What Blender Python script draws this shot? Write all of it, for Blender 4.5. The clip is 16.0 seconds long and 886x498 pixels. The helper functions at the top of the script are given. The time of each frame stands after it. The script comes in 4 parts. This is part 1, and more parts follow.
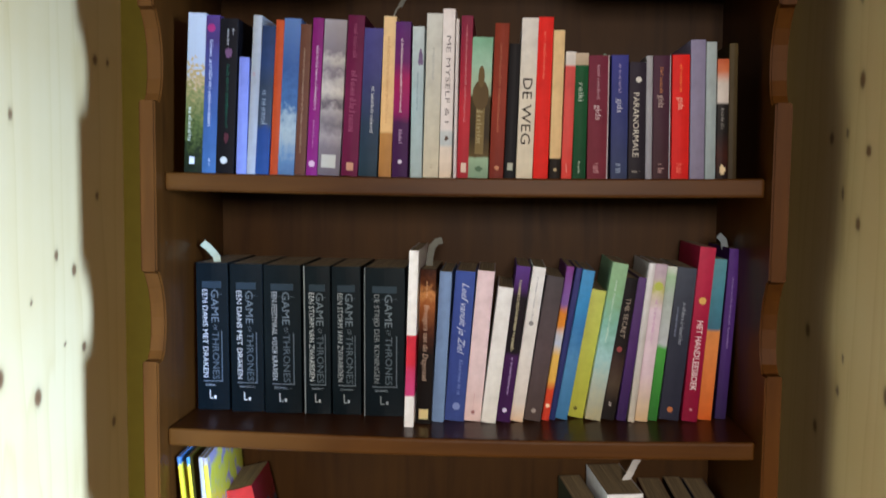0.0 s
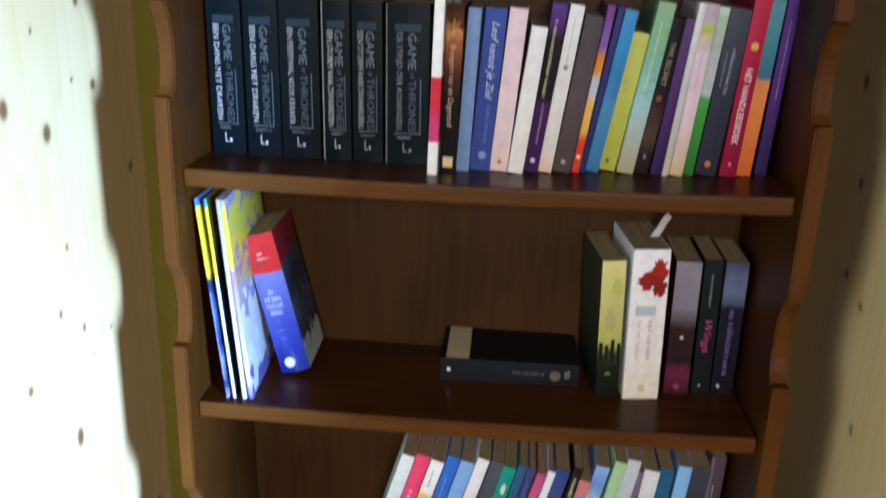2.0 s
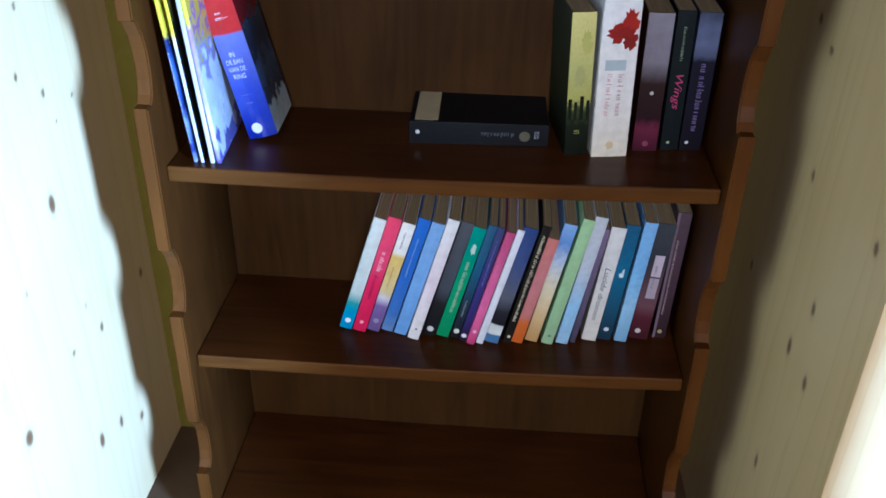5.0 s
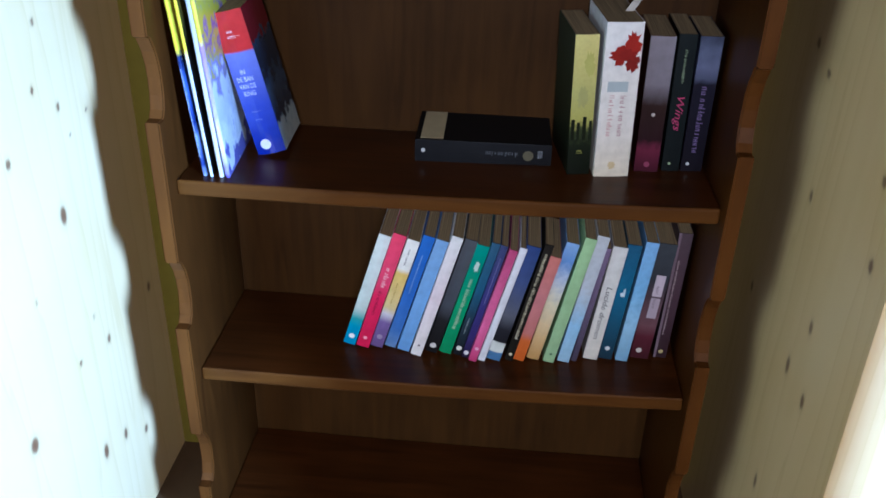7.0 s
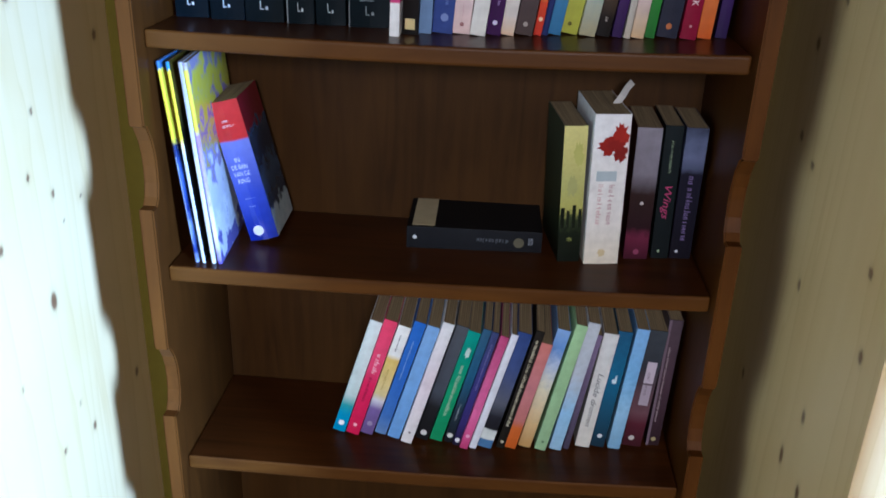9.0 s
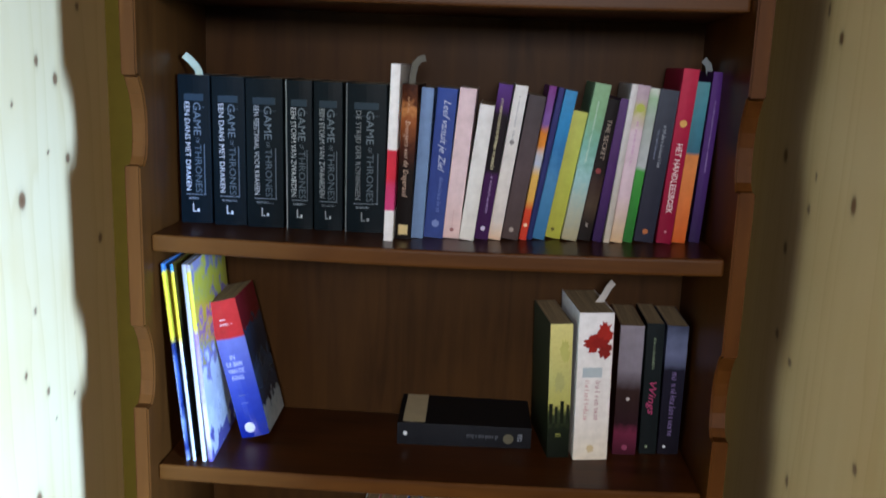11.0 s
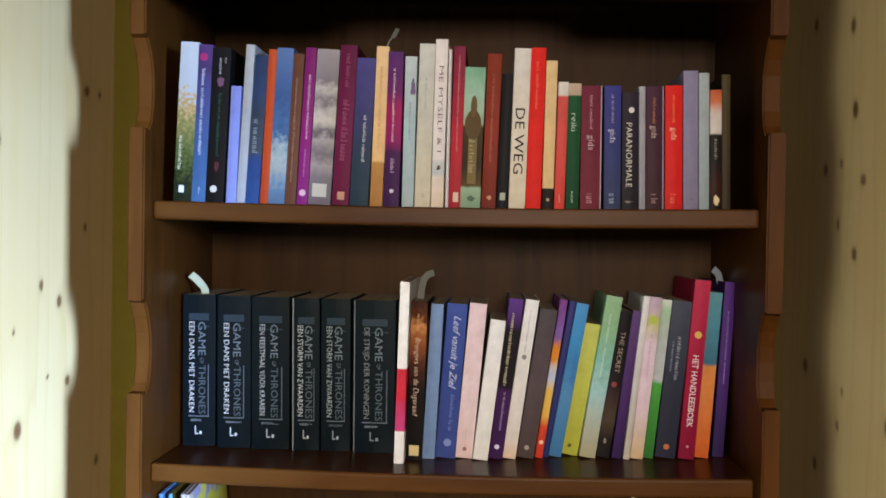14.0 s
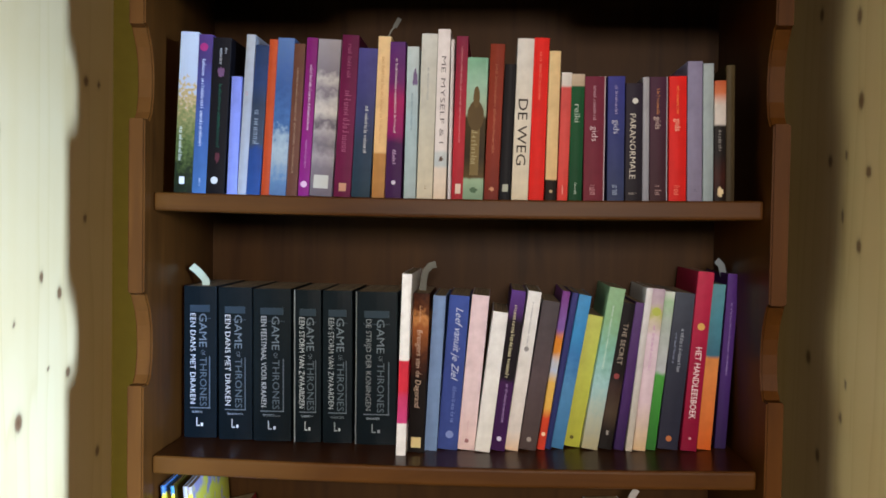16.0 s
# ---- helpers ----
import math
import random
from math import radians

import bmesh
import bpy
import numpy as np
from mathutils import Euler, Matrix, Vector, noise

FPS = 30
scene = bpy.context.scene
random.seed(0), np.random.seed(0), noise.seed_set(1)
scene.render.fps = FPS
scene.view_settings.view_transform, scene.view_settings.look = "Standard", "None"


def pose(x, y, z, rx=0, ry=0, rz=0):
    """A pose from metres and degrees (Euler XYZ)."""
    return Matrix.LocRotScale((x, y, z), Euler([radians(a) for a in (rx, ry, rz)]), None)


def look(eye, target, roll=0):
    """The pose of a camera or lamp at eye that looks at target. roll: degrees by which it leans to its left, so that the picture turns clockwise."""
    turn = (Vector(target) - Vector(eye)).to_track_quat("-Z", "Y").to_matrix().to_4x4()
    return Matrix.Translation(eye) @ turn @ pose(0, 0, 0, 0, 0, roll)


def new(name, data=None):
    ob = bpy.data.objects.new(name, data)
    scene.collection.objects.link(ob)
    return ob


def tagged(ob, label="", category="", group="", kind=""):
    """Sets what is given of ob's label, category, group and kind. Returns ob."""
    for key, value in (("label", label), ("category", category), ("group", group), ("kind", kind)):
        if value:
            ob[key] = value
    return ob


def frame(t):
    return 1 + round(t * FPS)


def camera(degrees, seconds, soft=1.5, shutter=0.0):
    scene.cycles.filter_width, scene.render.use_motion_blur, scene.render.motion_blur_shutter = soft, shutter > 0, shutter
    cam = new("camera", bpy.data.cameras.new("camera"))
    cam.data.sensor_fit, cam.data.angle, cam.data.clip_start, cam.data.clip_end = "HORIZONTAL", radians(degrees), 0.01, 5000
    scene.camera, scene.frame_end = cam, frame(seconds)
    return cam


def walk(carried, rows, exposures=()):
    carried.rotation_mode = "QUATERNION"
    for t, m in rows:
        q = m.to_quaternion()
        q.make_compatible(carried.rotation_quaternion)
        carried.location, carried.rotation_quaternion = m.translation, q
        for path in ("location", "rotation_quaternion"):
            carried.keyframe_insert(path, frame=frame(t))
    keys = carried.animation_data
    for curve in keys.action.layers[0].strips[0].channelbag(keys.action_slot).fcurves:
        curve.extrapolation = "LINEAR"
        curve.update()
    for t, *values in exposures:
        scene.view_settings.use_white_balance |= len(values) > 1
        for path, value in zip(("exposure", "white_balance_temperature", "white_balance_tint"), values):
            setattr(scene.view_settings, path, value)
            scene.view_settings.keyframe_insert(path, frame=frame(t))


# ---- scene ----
cam = camera(53.2, 16.0, soft=1.7, shutter=0.4)
PATH = [
    (0, (0.455, -1.178, 1.463), (0.329, 0.812, 1.311), 0.6),
    (0.5, (0.439, -1.163, 1.464), (0.365, 0.819, 1.207), 1.4),
    (1, (0.44, -1.154, 1.452), (0.39, 0.824, 1.161), 1.1),
    (1.5, (0.452, -1.141, 1.42), (0.368, 0.821, 1.04), 1.7),
    (2, (0.454, -1.118, 1.403), (0.285, 0.77, 0.766), 1.7),
    (2.5, (0.476, -1.122, 1.336), (0.314, 0.728, 0.593), 1.2),
    (3, (0.476, -1.122, 1.336), (0.325, 0.65, 0.422), -0.4),
    (3.5, (0.476, -1.125, 1.337), (0.364, 0.583, 0.303), -0.1),
    (4, (0.477, -1.129, 1.339), (0.369, 0.578, 0.302), 0.9),
    (6.5, (0.496, -1.153, 1.332), (0.369, 0.58, 0.343), 1.3),
    (7, (0.495, -1.161, 1.331), (0.357, 0.58, 0.356), 1.6),
    (7.5, (0.49, -1.162, 1.33), (0.356, 0.575, 0.348), 1.5),
    (8, (0.491, -1.16, 1.329), (0.358, 0.606, 0.402), 1.7),
    (8.2, (0.493, -1.159, 1.333), (0.362, 0.618, 0.430), 1.9),
    (10.3, (0.486, -1.180, 1.357), (0.366, 0.723, 0.763), 2.0),
    (10.5, (0.482, -1.187, 1.362), (0.378, 0.735, 0.819), 2.5),
    (11, (0.483, -1.199, 1.366), (0.371, 0.756, 0.96), 2.1),
    (11.5, (0.483, -1.205, 1.368), (0.372, 0.769, 1.066), 2.3),
    (12, (0.498, -1.198, 1.389), (0.394, 0.788, 1.179), 1.2),
    (12.5, (0.501, -1.194, 1.403), (0.37, 0.797, 1.264), 1.4),
    (13, (0.481, -1.185, 1.413), (0.348, 0.808, 1.323), 1.7),
    (13.5, (0.471, -1.177, 1.421), (0.326, 0.817, 1.37), 1.7),
    (14, (0.458, -1.163, 1.43), (0.343, 0.833, 1.401), 0.9),
    (14.5, (0.46, -1.146, 1.425), (0.356, 0.851, 1.419), 0.7),
    (15, (0.451, -1.133, 1.426), (0.35, 0.865, 1.439), 0.9),
    (15.5, (0.445, -1.141, 1.428), (0.338, 0.856, 1.407), 1.5),
    (16, (0.453, -1.157, 1.436), (0.341, 0.839, 1.378), 0.9),
]
walk(cam, [(t, look(eye, target, roll)) for t, eye, target, roll in PATH], exposures=[(0, 0.02, 6550, 10), (1.5, 0.04, 6350, 9), (3.2, 0.0, 5180, 10), (8.0, -0.24, 5300, 11), (10.5, -0.24, 5720, 11), (11.5, -0.14, 6000, 10), (12.5, -0.02, 6450, 10), (14.5, 0.02, 6850, 11), (16, 0.06, 6700, 11)])

# ---- world and light ----
world = bpy.data.worlds.new("daylight")
scene.world = world
world.use_nodes = True
wn = world.node_tree.nodes
sky = wn.new("ShaderNodeTexSky")
sky.sky_type, sky.sun_disc = "NISHITA", False
sky.sun_elevation, sky.sun_rotation = radians(35), radians(200)
world.node_tree.links.new(sky.outputs[0], wn["Background"].inputs[0])
wn["Background"].inputs[1].default_value = 0.1


def area_light(name, eye, target, wide, high, watts, colour, spread):
    lamp = bpy.data.lights.new(name, "AREA")
    lamp.shape, lamp.size, lamp.size_y, lamp.energy, lamp.color = "RECTANGLE", wide, high, watts, colour
    lamp.spread = radians(spread)
    ob = new(name, lamp)
    ob.matrix_world = look(eye, target)
    return ob


# sky light entering by the east window, and an added fill lamp on the south side
area_light("window_daylight", (2.66, -2.55, 1.45), (-0.17, -0.15, 0.53), 0.30, 0.9, 74, (0.345, 0.565, 1.0), 49)
area_light("south_fill", (0.66, -3.17, 1.86), (0.46, 0.0, 0.52), 0.8, 0.5, 21.0, (1.0, 0.905, 0.835), 85)


# ---- helpers ----
def lin(h):
    h = h.lstrip("#")
    c = [int(h[i:i + 2], 16) / 255 for i in (0, 2, 4)]
    return tuple(v / 12.92 if v <= 0.04045 else ((v + 0.055) / 1.055) ** 2.4 for v in c) + (1.0,)


def mesh_of(bm, name):
    me = bpy.data.meshes.new(name)
    bm.normal_update()
    bm.to_mesh(me)
    bm.free()
    return me


def part(name, bm, material, parent, label=""):
    ob = new(name, mesh_of(bm, name))
    for m in material if isinstance(material, (list, tuple)) else [material]:
        ob.data.materials.append(m)
    ob.parent = parent
    return tagged(ob, label)


def box(bm, x0, x1, y0, y1, z0, z1):
    r = bmesh.ops.create_cube(bm, size=1)
    bmesh.ops.scale(bm, vec=(x1 - x0, y1 - y0, z1 - z0), verts=r["verts"])
    bmesh.ops.translate(bm, vec=((x0 + x1) / 2, (y0 + y1) / 2, (z0 + z1) / 2), verts=r["verts"])
    return r["verts"]


def box_bm(x0, x1, y0, y1, z0, z1, bevel=0.0, segments=2):
    bm = bmesh.new()
    box(bm, x0, x1, y0, y1, z0, z1)
    if bevel:
        bmesh.ops.bevel(bm, geom=bm.edges[:], offset=bevel, segments=segments, profile=0.6, affect="EDGES")
    return bm


def prism(profile, axis, a, b):
    """A closed outline of (u, v) pulled from a to b along an axis."""
    bm = bmesh.new()
    def at(u, v, w):
        return {"x": (w, u, v), "y": (u, w, v), "z": (u, v, w)}[axis]
    lo = [bm.verts.new(at(u, v, a)) for u, v in profile]
    hi = [bm.verts.new(at(u, v, b)) for u, v in profile]
    n = len(profile)
    for i in range(n):
        bm.faces.new((lo[i], lo[(i + 1) % n], hi[(i + 1) % n], hi[i]))
    bm.faces.new(lo[::-1])
    bm.faces.new(hi)
    bmesh.ops.recalc_face_normals(bm, faces=bm.faces[:])
    return bm


# ---- materials ----
def nodes_of(name):
    m = bpy.data.materials.new(name)
    m.use_nodes = True
    return m, m.node_tree.nodes, m.node_tree.links, m.node_tree.nodes["Principled BSDF"]


def ramp(nodes, stops):
    r = nodes.new("ShaderNodeValToRGB")
    els = r.color_ramp.elements
    while len(els) < len(stops):
        els.new(0.5)
    for e, (p, c) in zip(els, stops):
        e.position, e.color = p, c
    return r


def walnut(name, along, dark="#200e04", light="#522c10", rough=0.30, gloss=0.12):
    """Dark stained, varnished wood with the grain along one axis."""
    m, n, l, p = nodes_of(name)
    tc, mp = n.new("ShaderNodeTexCoord"), n.new("ShaderNodeMapping")
    mp.inputs["Scale"].default_value = {"x": (2.2, 26, 26), "y": (26, 2.2, 26), "z": (26, 26, 2.2)}[along]
    l.new(tc.outputs["Object"], mp.inputs[0])
    grain, broad, pores = (n.new("ShaderNodeTexNoise") for _ in range(3))
    grain.inputs["Scale"].default_value, grain.inputs["Detail"].default_value, grain.inputs["Distortion"].default_value = 1.6, 7, 1.2
    l.new(mp.outputs[0], grain.inputs["Vector"])
    broad.inputs["Scale"].default_value, broad.inputs["Detail"].default_value = 5.0, 3
    l.new(tc.outputs["Object"], broad.inputs["Vector"])
    pores.inputs["Scale"].default_value, pores.inputs["Detail"].default_value = 9.0, 3
    l.new(mp.outputs[0], pores.inputs["Vector"])
    add = n.new("ShaderNodeMath")
    add.operation = "MULTIPLY_ADD"
    add.inputs[1].default_value = 0.45
    l.new(broad.outputs[0], add.inputs[0])
    half = n.new("ShaderNodeMath")
    half.operation = "MULTIPLY"
    half.inputs[1].default_value = 0.6
    l.new(grain.outputs[0], half.inputs[0])
    l.new(half.outputs[0], add.inputs[2])
    r = ramp(n, [(0.26, lin(dark)), (0.5, tuple((a + b) / 2 for a, b in zip(lin(dark), lin(light)))), (0.78, lin(light))])
    l.new(add.outputs[0], r.inputs[0])
    l.new(r.outputs[0], p.inputs["Base Color"])
    rr = n.new("ShaderNodeMapRange")
    rr.inputs["To Min"].default_value, rr.inputs["To Max"].default_value = rough - 0.02, rough + 0.07
    l.new(broad.outputs[0], rr.inputs[0])
    l.new(rr.outputs[0], p.inputs["Roughness"])
    p.inputs["Specular IOR Level"].default_value = gloss
    b = n.new("ShaderNodeBump")
    b.inputs["Strength"].default_value, b.inputs["Distance"].default_value = 0.2, 0.0003
    l.new(pores.outputs[0], b.inputs["Height"])
    l.new(b.outputs[0], p.inputs["Normal"])
    return m


def pine(name, light="#dec495", ring="#dbc08f", line="#d7bb89"):
    """Varnished knotty pine; the grain runs upright and bends round the knots."""
    m, n, l, p = nodes_of(name)
    tc, mp = n.new("ShaderNodeTexCoord"), n.new("ShaderNodeMapping")
    mp.inputs["Scale"].default_value = (9, 9, 0.55)
    l.new(tc.outputs["Object"], mp.inputs[0])
    base = n.new("ShaderNodeTexNoise")
    base.inputs["Scale"].default_value, base.inputs["Detail"].default_value = 1.0, 3
    l.new(mp.outputs[0], base.inputs["Vector"])
    grain = n.new("ShaderNodeAttribute")
    grain.attribute_name = "grain"
    mul = n.new("ShaderNodeMath")
    mul.operation = "MULTIPLY_ADD"
    mul.inputs[1].default_value = 0.30
    l.new(base.outputs[0], mul.inputs[0])
    l.new(grain.outputs["Fac"], mul.inputs[2])
    ringed = n.new("ShaderNodeTexWave")
    ringed.wave_type, ringed.bands_direction, ringed.wave_profile = "BANDS", "X", "SAW"
    ringed.inputs["Scale"].default_value, ringed.inputs["Distortion"].default_value = 5.5, 4.0
    comb = n.new("ShaderNodeCombineXYZ")
    l.new(mul.outputs[0], comb.inputs[0])
    l.new(comb.outputs[0], ringed.inputs["Vector"])
    r = ramp(n, [(0.0, lin(light)), (0.45, lin(light)), (0.86, lin(ring)), (0.94, lin(line)), (1.0, lin(light))])
    l.new(ringed.outputs["Fac"], r.inputs[0])
    stain = n.new("ShaderNodeTexNoise")
    stain.inputs["Scale"].default_value, stain.inputs["Detail"].default_value = 3.5, 5
    l.new(tc.outputs["Object"], stain.inputs["Vector"])
    tint = n.new("ShaderNodeMix")
    tint.data_type, tint.blend_type = "RGBA", "MULTIPLY"
    tint.inputs[7].default_value = lin("#eadcbe")
    l.new(stain.outputs[0], tint.inputs[0])
    l.new(r.outputs[0], tint.inputs[6])
    knot = n.new("ShaderNodeAttribute")
    knot.attribute_name = "knot"
    kr = ramp(n, [(0.0, (0, 0, 0, 1)), (0.30, (0.16, 0.16, 0.16, 1)), (0.62, (0.85, 0.85, 0.85, 1)), (1.0, (1, 1, 1, 1))])
    l.new(knot.outputs["Fac"], kr.inputs[0])
    dark = n.new("ShaderNodeMix")
    dark.data_type = "RGBA"
    dark.inputs[7].default_value = lin("#6a4428")
    l.new(kr.outputs[0], dark.inputs[0])
    l.new(tint.outputs[2], dark.inputs[6])
    l.new(dark.outputs[2], p.inputs["Base Color"])
    p.inputs["Roughness"].default_value = 0.42
    b = n.new("ShaderNodeBump")
    b.inputs["Strength"].default_value, b.inputs["Distance"].default_value = 0.12, 0.0006
    l.new(ringed.outputs["Fac"], b.inputs["Height"])
    l.new(b.outputs[0], p.inputs["Normal"])
    return m


def ink(name, stops, rough=0.38, mottle=0.05, scale=14.0, gloss=0.2):
    """A printed cover: colours that follow one another from the foot (0) to the head (1), with uneven edges."""
    m, n, l, p = nodes_of(name)
    tc, sep = n.new("ShaderNodeTexCoord"), n.new("ShaderNodeSeparateXYZ")
    l.new(tc.outputs["Generated"], sep.inputs[0])
    noise1, noise2 = n.new("ShaderNodeTexNoise"), n.new("ShaderNodeTexNoise")
    noise1.inputs["Scale"].default_value, noise1.inputs["Detail"].default_value = scale, 4
    noise2.inputs["Scale"].default_value, noise2.inputs["Detail"].default_value = 160.0, 3
    l.new(tc.outputs["Object"], noise1.inputs["Vector"])
    l.new(tc.outputs["Object"], noise2.inputs["Vector"])
    ma = n.new("ShaderNodeMath")
    ma.operation = "MULTIPLY_ADD"
    ma.inputs[1].default_value = mottle * 2
    l.new(noise1.outputs[0], ma.inputs[0])
    sub = n.new("ShaderNodeMath")
    sub.operation = "SUBTRACT"
    sub.inputs[1].default_value = mottle
    l.new(sep.outputs[2], sub.inputs[0])
    l.new(sub.outputs[0], ma.inputs[2])
    r = ramp(n, [(a, lin(c)) for a, c in (stops if len(stops) > 1 else [(0.0, stops[0][1]), (1.0, stops[0][1])])])
    l.new(ma.outputs[0], r.inputs[0])
    worn = n.new("ShaderNodeMix")
    worn.data_type, worn.blend_type = "RGBA", "MULTIPLY"
    worn.inputs[7].default_value = (0.84, 0.835, 0.83, 1)
    wr = ramp(n, [(0.35, (0, 0, 0, 1)), (0.75, (1, 1, 1, 1))])
    l.new(noise1.outputs[0], wr.inputs[0])
    l.new(wr.outputs[0], worn.inputs[0])
    l.new(r.outputs[0], worn.inputs[6])
    l.new(worn.outputs[2], p.inputs["Base Color"])
    p.inputs["Roughness"].default_value, p.inputs["Specular IOR Level"].default_value = rough, gloss
    b = n.new("ShaderNodeBump")
    b.inputs["Strength"].default_value, b.inputs["Distance"].default_value = 0.12, 0.0004
    l.new(noise2.outputs[0], b.inputs["Height"])
    l.new(b.outputs[0], p.inputs["Normal"])
    return m


def plain(name, colour, rough=0.5, metal=0.0):
    m, n, l, p = nodes_of(name)
    tc, no = n.new("ShaderNodeTexCoord"), n.new("ShaderNodeTexNoise")
    no.inputs["Scale"].default_value = 40
    l.new(tc.outputs["Object"], no.inputs["Vector"])
    c = lin(colour)
    r = ramp(n, [(0.3, tuple(v * 0.88 for v in c[:3]) + (1,)), (0.7, c)])
    l.new(no.outputs[0], r.inputs[0])
    l.new(r.outputs[0], p.inputs["Base Color"])
    p.inputs["Roughness"].default_value, p.inputs["Metallic"].default_value = rough, metal
    p.inputs["Specular IOR Level"].default_value = 0.08
    return m


def paper():
    m, n, l, p = nodes_of("page_edges")
    tc, mp, no = n.new("ShaderNodeTexCoord"), n.new("ShaderNodeMapping"), n.new("ShaderNodeTexNoise")
    mp.inputs["Scale"].default_value = (900, 6, 6)
    l.new(tc.outputs["Object"], mp.inputs[0])
    l.new(mp.outputs[0], no.inputs["Vector"])
    no.inputs["Scale"].default_value, no.inputs["Detail"].default_value = 1.0, 2
    # cream paper taken down to brown, with the shade under shelves in it
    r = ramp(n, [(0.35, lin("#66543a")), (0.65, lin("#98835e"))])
    l.new(no.outputs[0], r.inputs[0])
    l.new(r.outputs[0], p.inputs["Base Color"])
    p.inputs["Roughness"].default_value = 0.9
    return m


# shelf wood darkened for shade in the bays; edge wood lightened for light and wear
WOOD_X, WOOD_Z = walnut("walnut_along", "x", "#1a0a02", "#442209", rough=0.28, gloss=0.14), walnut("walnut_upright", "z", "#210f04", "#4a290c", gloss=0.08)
WOOD_EDGE_Z, WOOD_EDGE_X = walnut("walnut_worn_lit_upright", "z", "#361b06", "#583410", 0.42, 0.10), walnut("walnut_worn_lit_along", "x", "#361b06", "#5a3711", 0.40, 0.14)
WOOD_BACK = walnut("walnut_back_panel", "z", "#271708", "#432b11", 0.44, 0.08)
# the grey is for unseen room surfaces, dark to keep bounced light low
PINE, PINE_PLAIN = pine("knotty_pine"), plain("grey_unseen_room", "#545250", 0.8)
PAGES = paper()
INKS = {}


def flat_ink(colour):
    if colour not in INKS:
        INKS[colour] = plain("print_" + colour.strip("#"), colour, 0.45)
    return INKS[colour]


# ---- the room ----
def pine_wall(name, x0, x1, y0, y1, z0, z1, face, knots, label):
    """A pine wall standing along y: a slab whose shown face carries knots (y, z, half width, half height)."""
    step = 0.006
    ny, nz = int((y1 - y0) / step), int((z1 - z0) / step)
    ys, zs = np.linspace(y0, y1, ny + 1), np.linspace(z0, z1, nz + 1)
    Y, Z = np.meshgrid(ys, zs, indexing="ij")
    mark, bend = np.zeros_like(Y), Y.copy()
    for ky, kz, ry, rz in knots:
        d = ((Y - ky) / ry) ** 2 + ((Z - kz) / rz) ** 2
        mark = np.maximum(mark, np.exp(-d * 1.05))
        near = np.exp(-((Y - ky) / (ry * 6)) ** 2 - ((Z - kz) / (rz * 7)) ** 2)
        bend += np.sign(Y - ky) * near * ry * 1.2
    xs = x1 if face > 0 else x0
    verts = [(xs, float(a), float(b)) for a, b in zip(Y.ravel(), Z.ravel())]
    k = len(verts)
    other = x0 if face > 0 else x1
    verts += [(other, y0, z0), (other, y1, z0), (other, y1, z1), (other, y0, z1)]
    idx = np.arange(k).reshape(ny + 1, nz + 1)
    quads = np.stack([idx[:-1, :-1], idx[1:, :-1], idx[1:, 1:], idx[:-1, 1:]], -1).reshape(-1, 4)
    faces = [tuple(int(i) for i in q) for q in quads]
    faces += [(k, k + 3, k + 2, k + 1),
              tuple(int(i) for i in idx[0, ::-1]) + (k, k + 3),
              tuple(int(i) for i in idx[-1, :]) + (k + 2, k + 1),
              tuple(int(i) for i in idx[:, 0]) + (k + 1, k),
              tuple(int(i) for i in idx[::-1, -1]) + (k + 3, k + 2)]
    me = bpy.data.meshes.new(name)
    me.from_pydata(verts, [], faces)
    for key, values in (("knot", mark), ("grain", bend)):
        at = me.attributes.new(key, "FLOAT", "POINT")
        at.data.foreach_set("value", np.concatenate([values.ravel(), np.array([0, 0, 0, 0])]).astype(np.float32))
    bm = bmesh.new()
    bm.from_mesh(me)
    bmesh.ops.recalc_face_normals(bm, faces=bm.faces[:])
    bm.to_mesh(me)
    bm.free()
    me.materials.append(PINE)
    return tagged(new(name, me), label, "wall", kind="structure")


def slab(name, x0, x1, y0, y1, z0, z1, material, label, category):
    ob = new(name, mesh_of(box_bm(x0, x1, y0, y1, z0, z1), name))
    ob.data.materials.append(material)
    return tagged(ob, label, category, kind="structure")


LEFT, RIGHT, CORNER = -0.176, 0.897, -0.336
KNOTS_WEST = [(0.044, 1.352, 0.006, 0.010), (0.096, 1.326, 0.008, 0.011), (-0.027, 1.294, 0.004, 0.005), (0.064, 1.220, 0.004, 0.004), (0.123, 1.206, 0.008, 0.009),
              (-0.106, 1.206, 0.010, 0.015), (-0.015, 1.160, 0.011, 0.015), (0.178, 1.646, 0.009, 0.009), (0.222, 1.647, 0.006, 0.007), (0.176, 1.435, 0.006, 0.008),
              (0.222, 1.062, 0.008, 0.010), (-0.066, 1.544, 0.005, 0.011), (0.002, 0.995, 0.005, 0.006), (-0.033, 0.908, 0.005, 0.007), (0.026, 0.863, 0.005, 0.008),
              (0.108, 0.830, 0.004, 0.005), (0.045, 0.810, 0.003, 0.003), (-0.126, 0.836, 0.006, 0.009), (-0.018, 0.705, 0.010, 0.017), (-0.136, 0.622, 0.004, 0.004)]
KNOTS_WEST += [(0.011, 0.502, 0.004, 0.004), (0.044, 0.435, 0.006, 0.010), (-0.055, 0.455, 0.005, 0.006), (-0.219, 0.425, 0.011, 0.015), (-0.036, 0.250, 0.009, 0.017),
               (0.039, 0.226, 0.007, 0.014), (0.117, 0.172, 0.008, 0.010), (0.222, 0.432, 0.007, 0.011), (-0.30, 0.95, 0.010, 0.014), (-0.42, 1.30, 0.010, 0.014)]
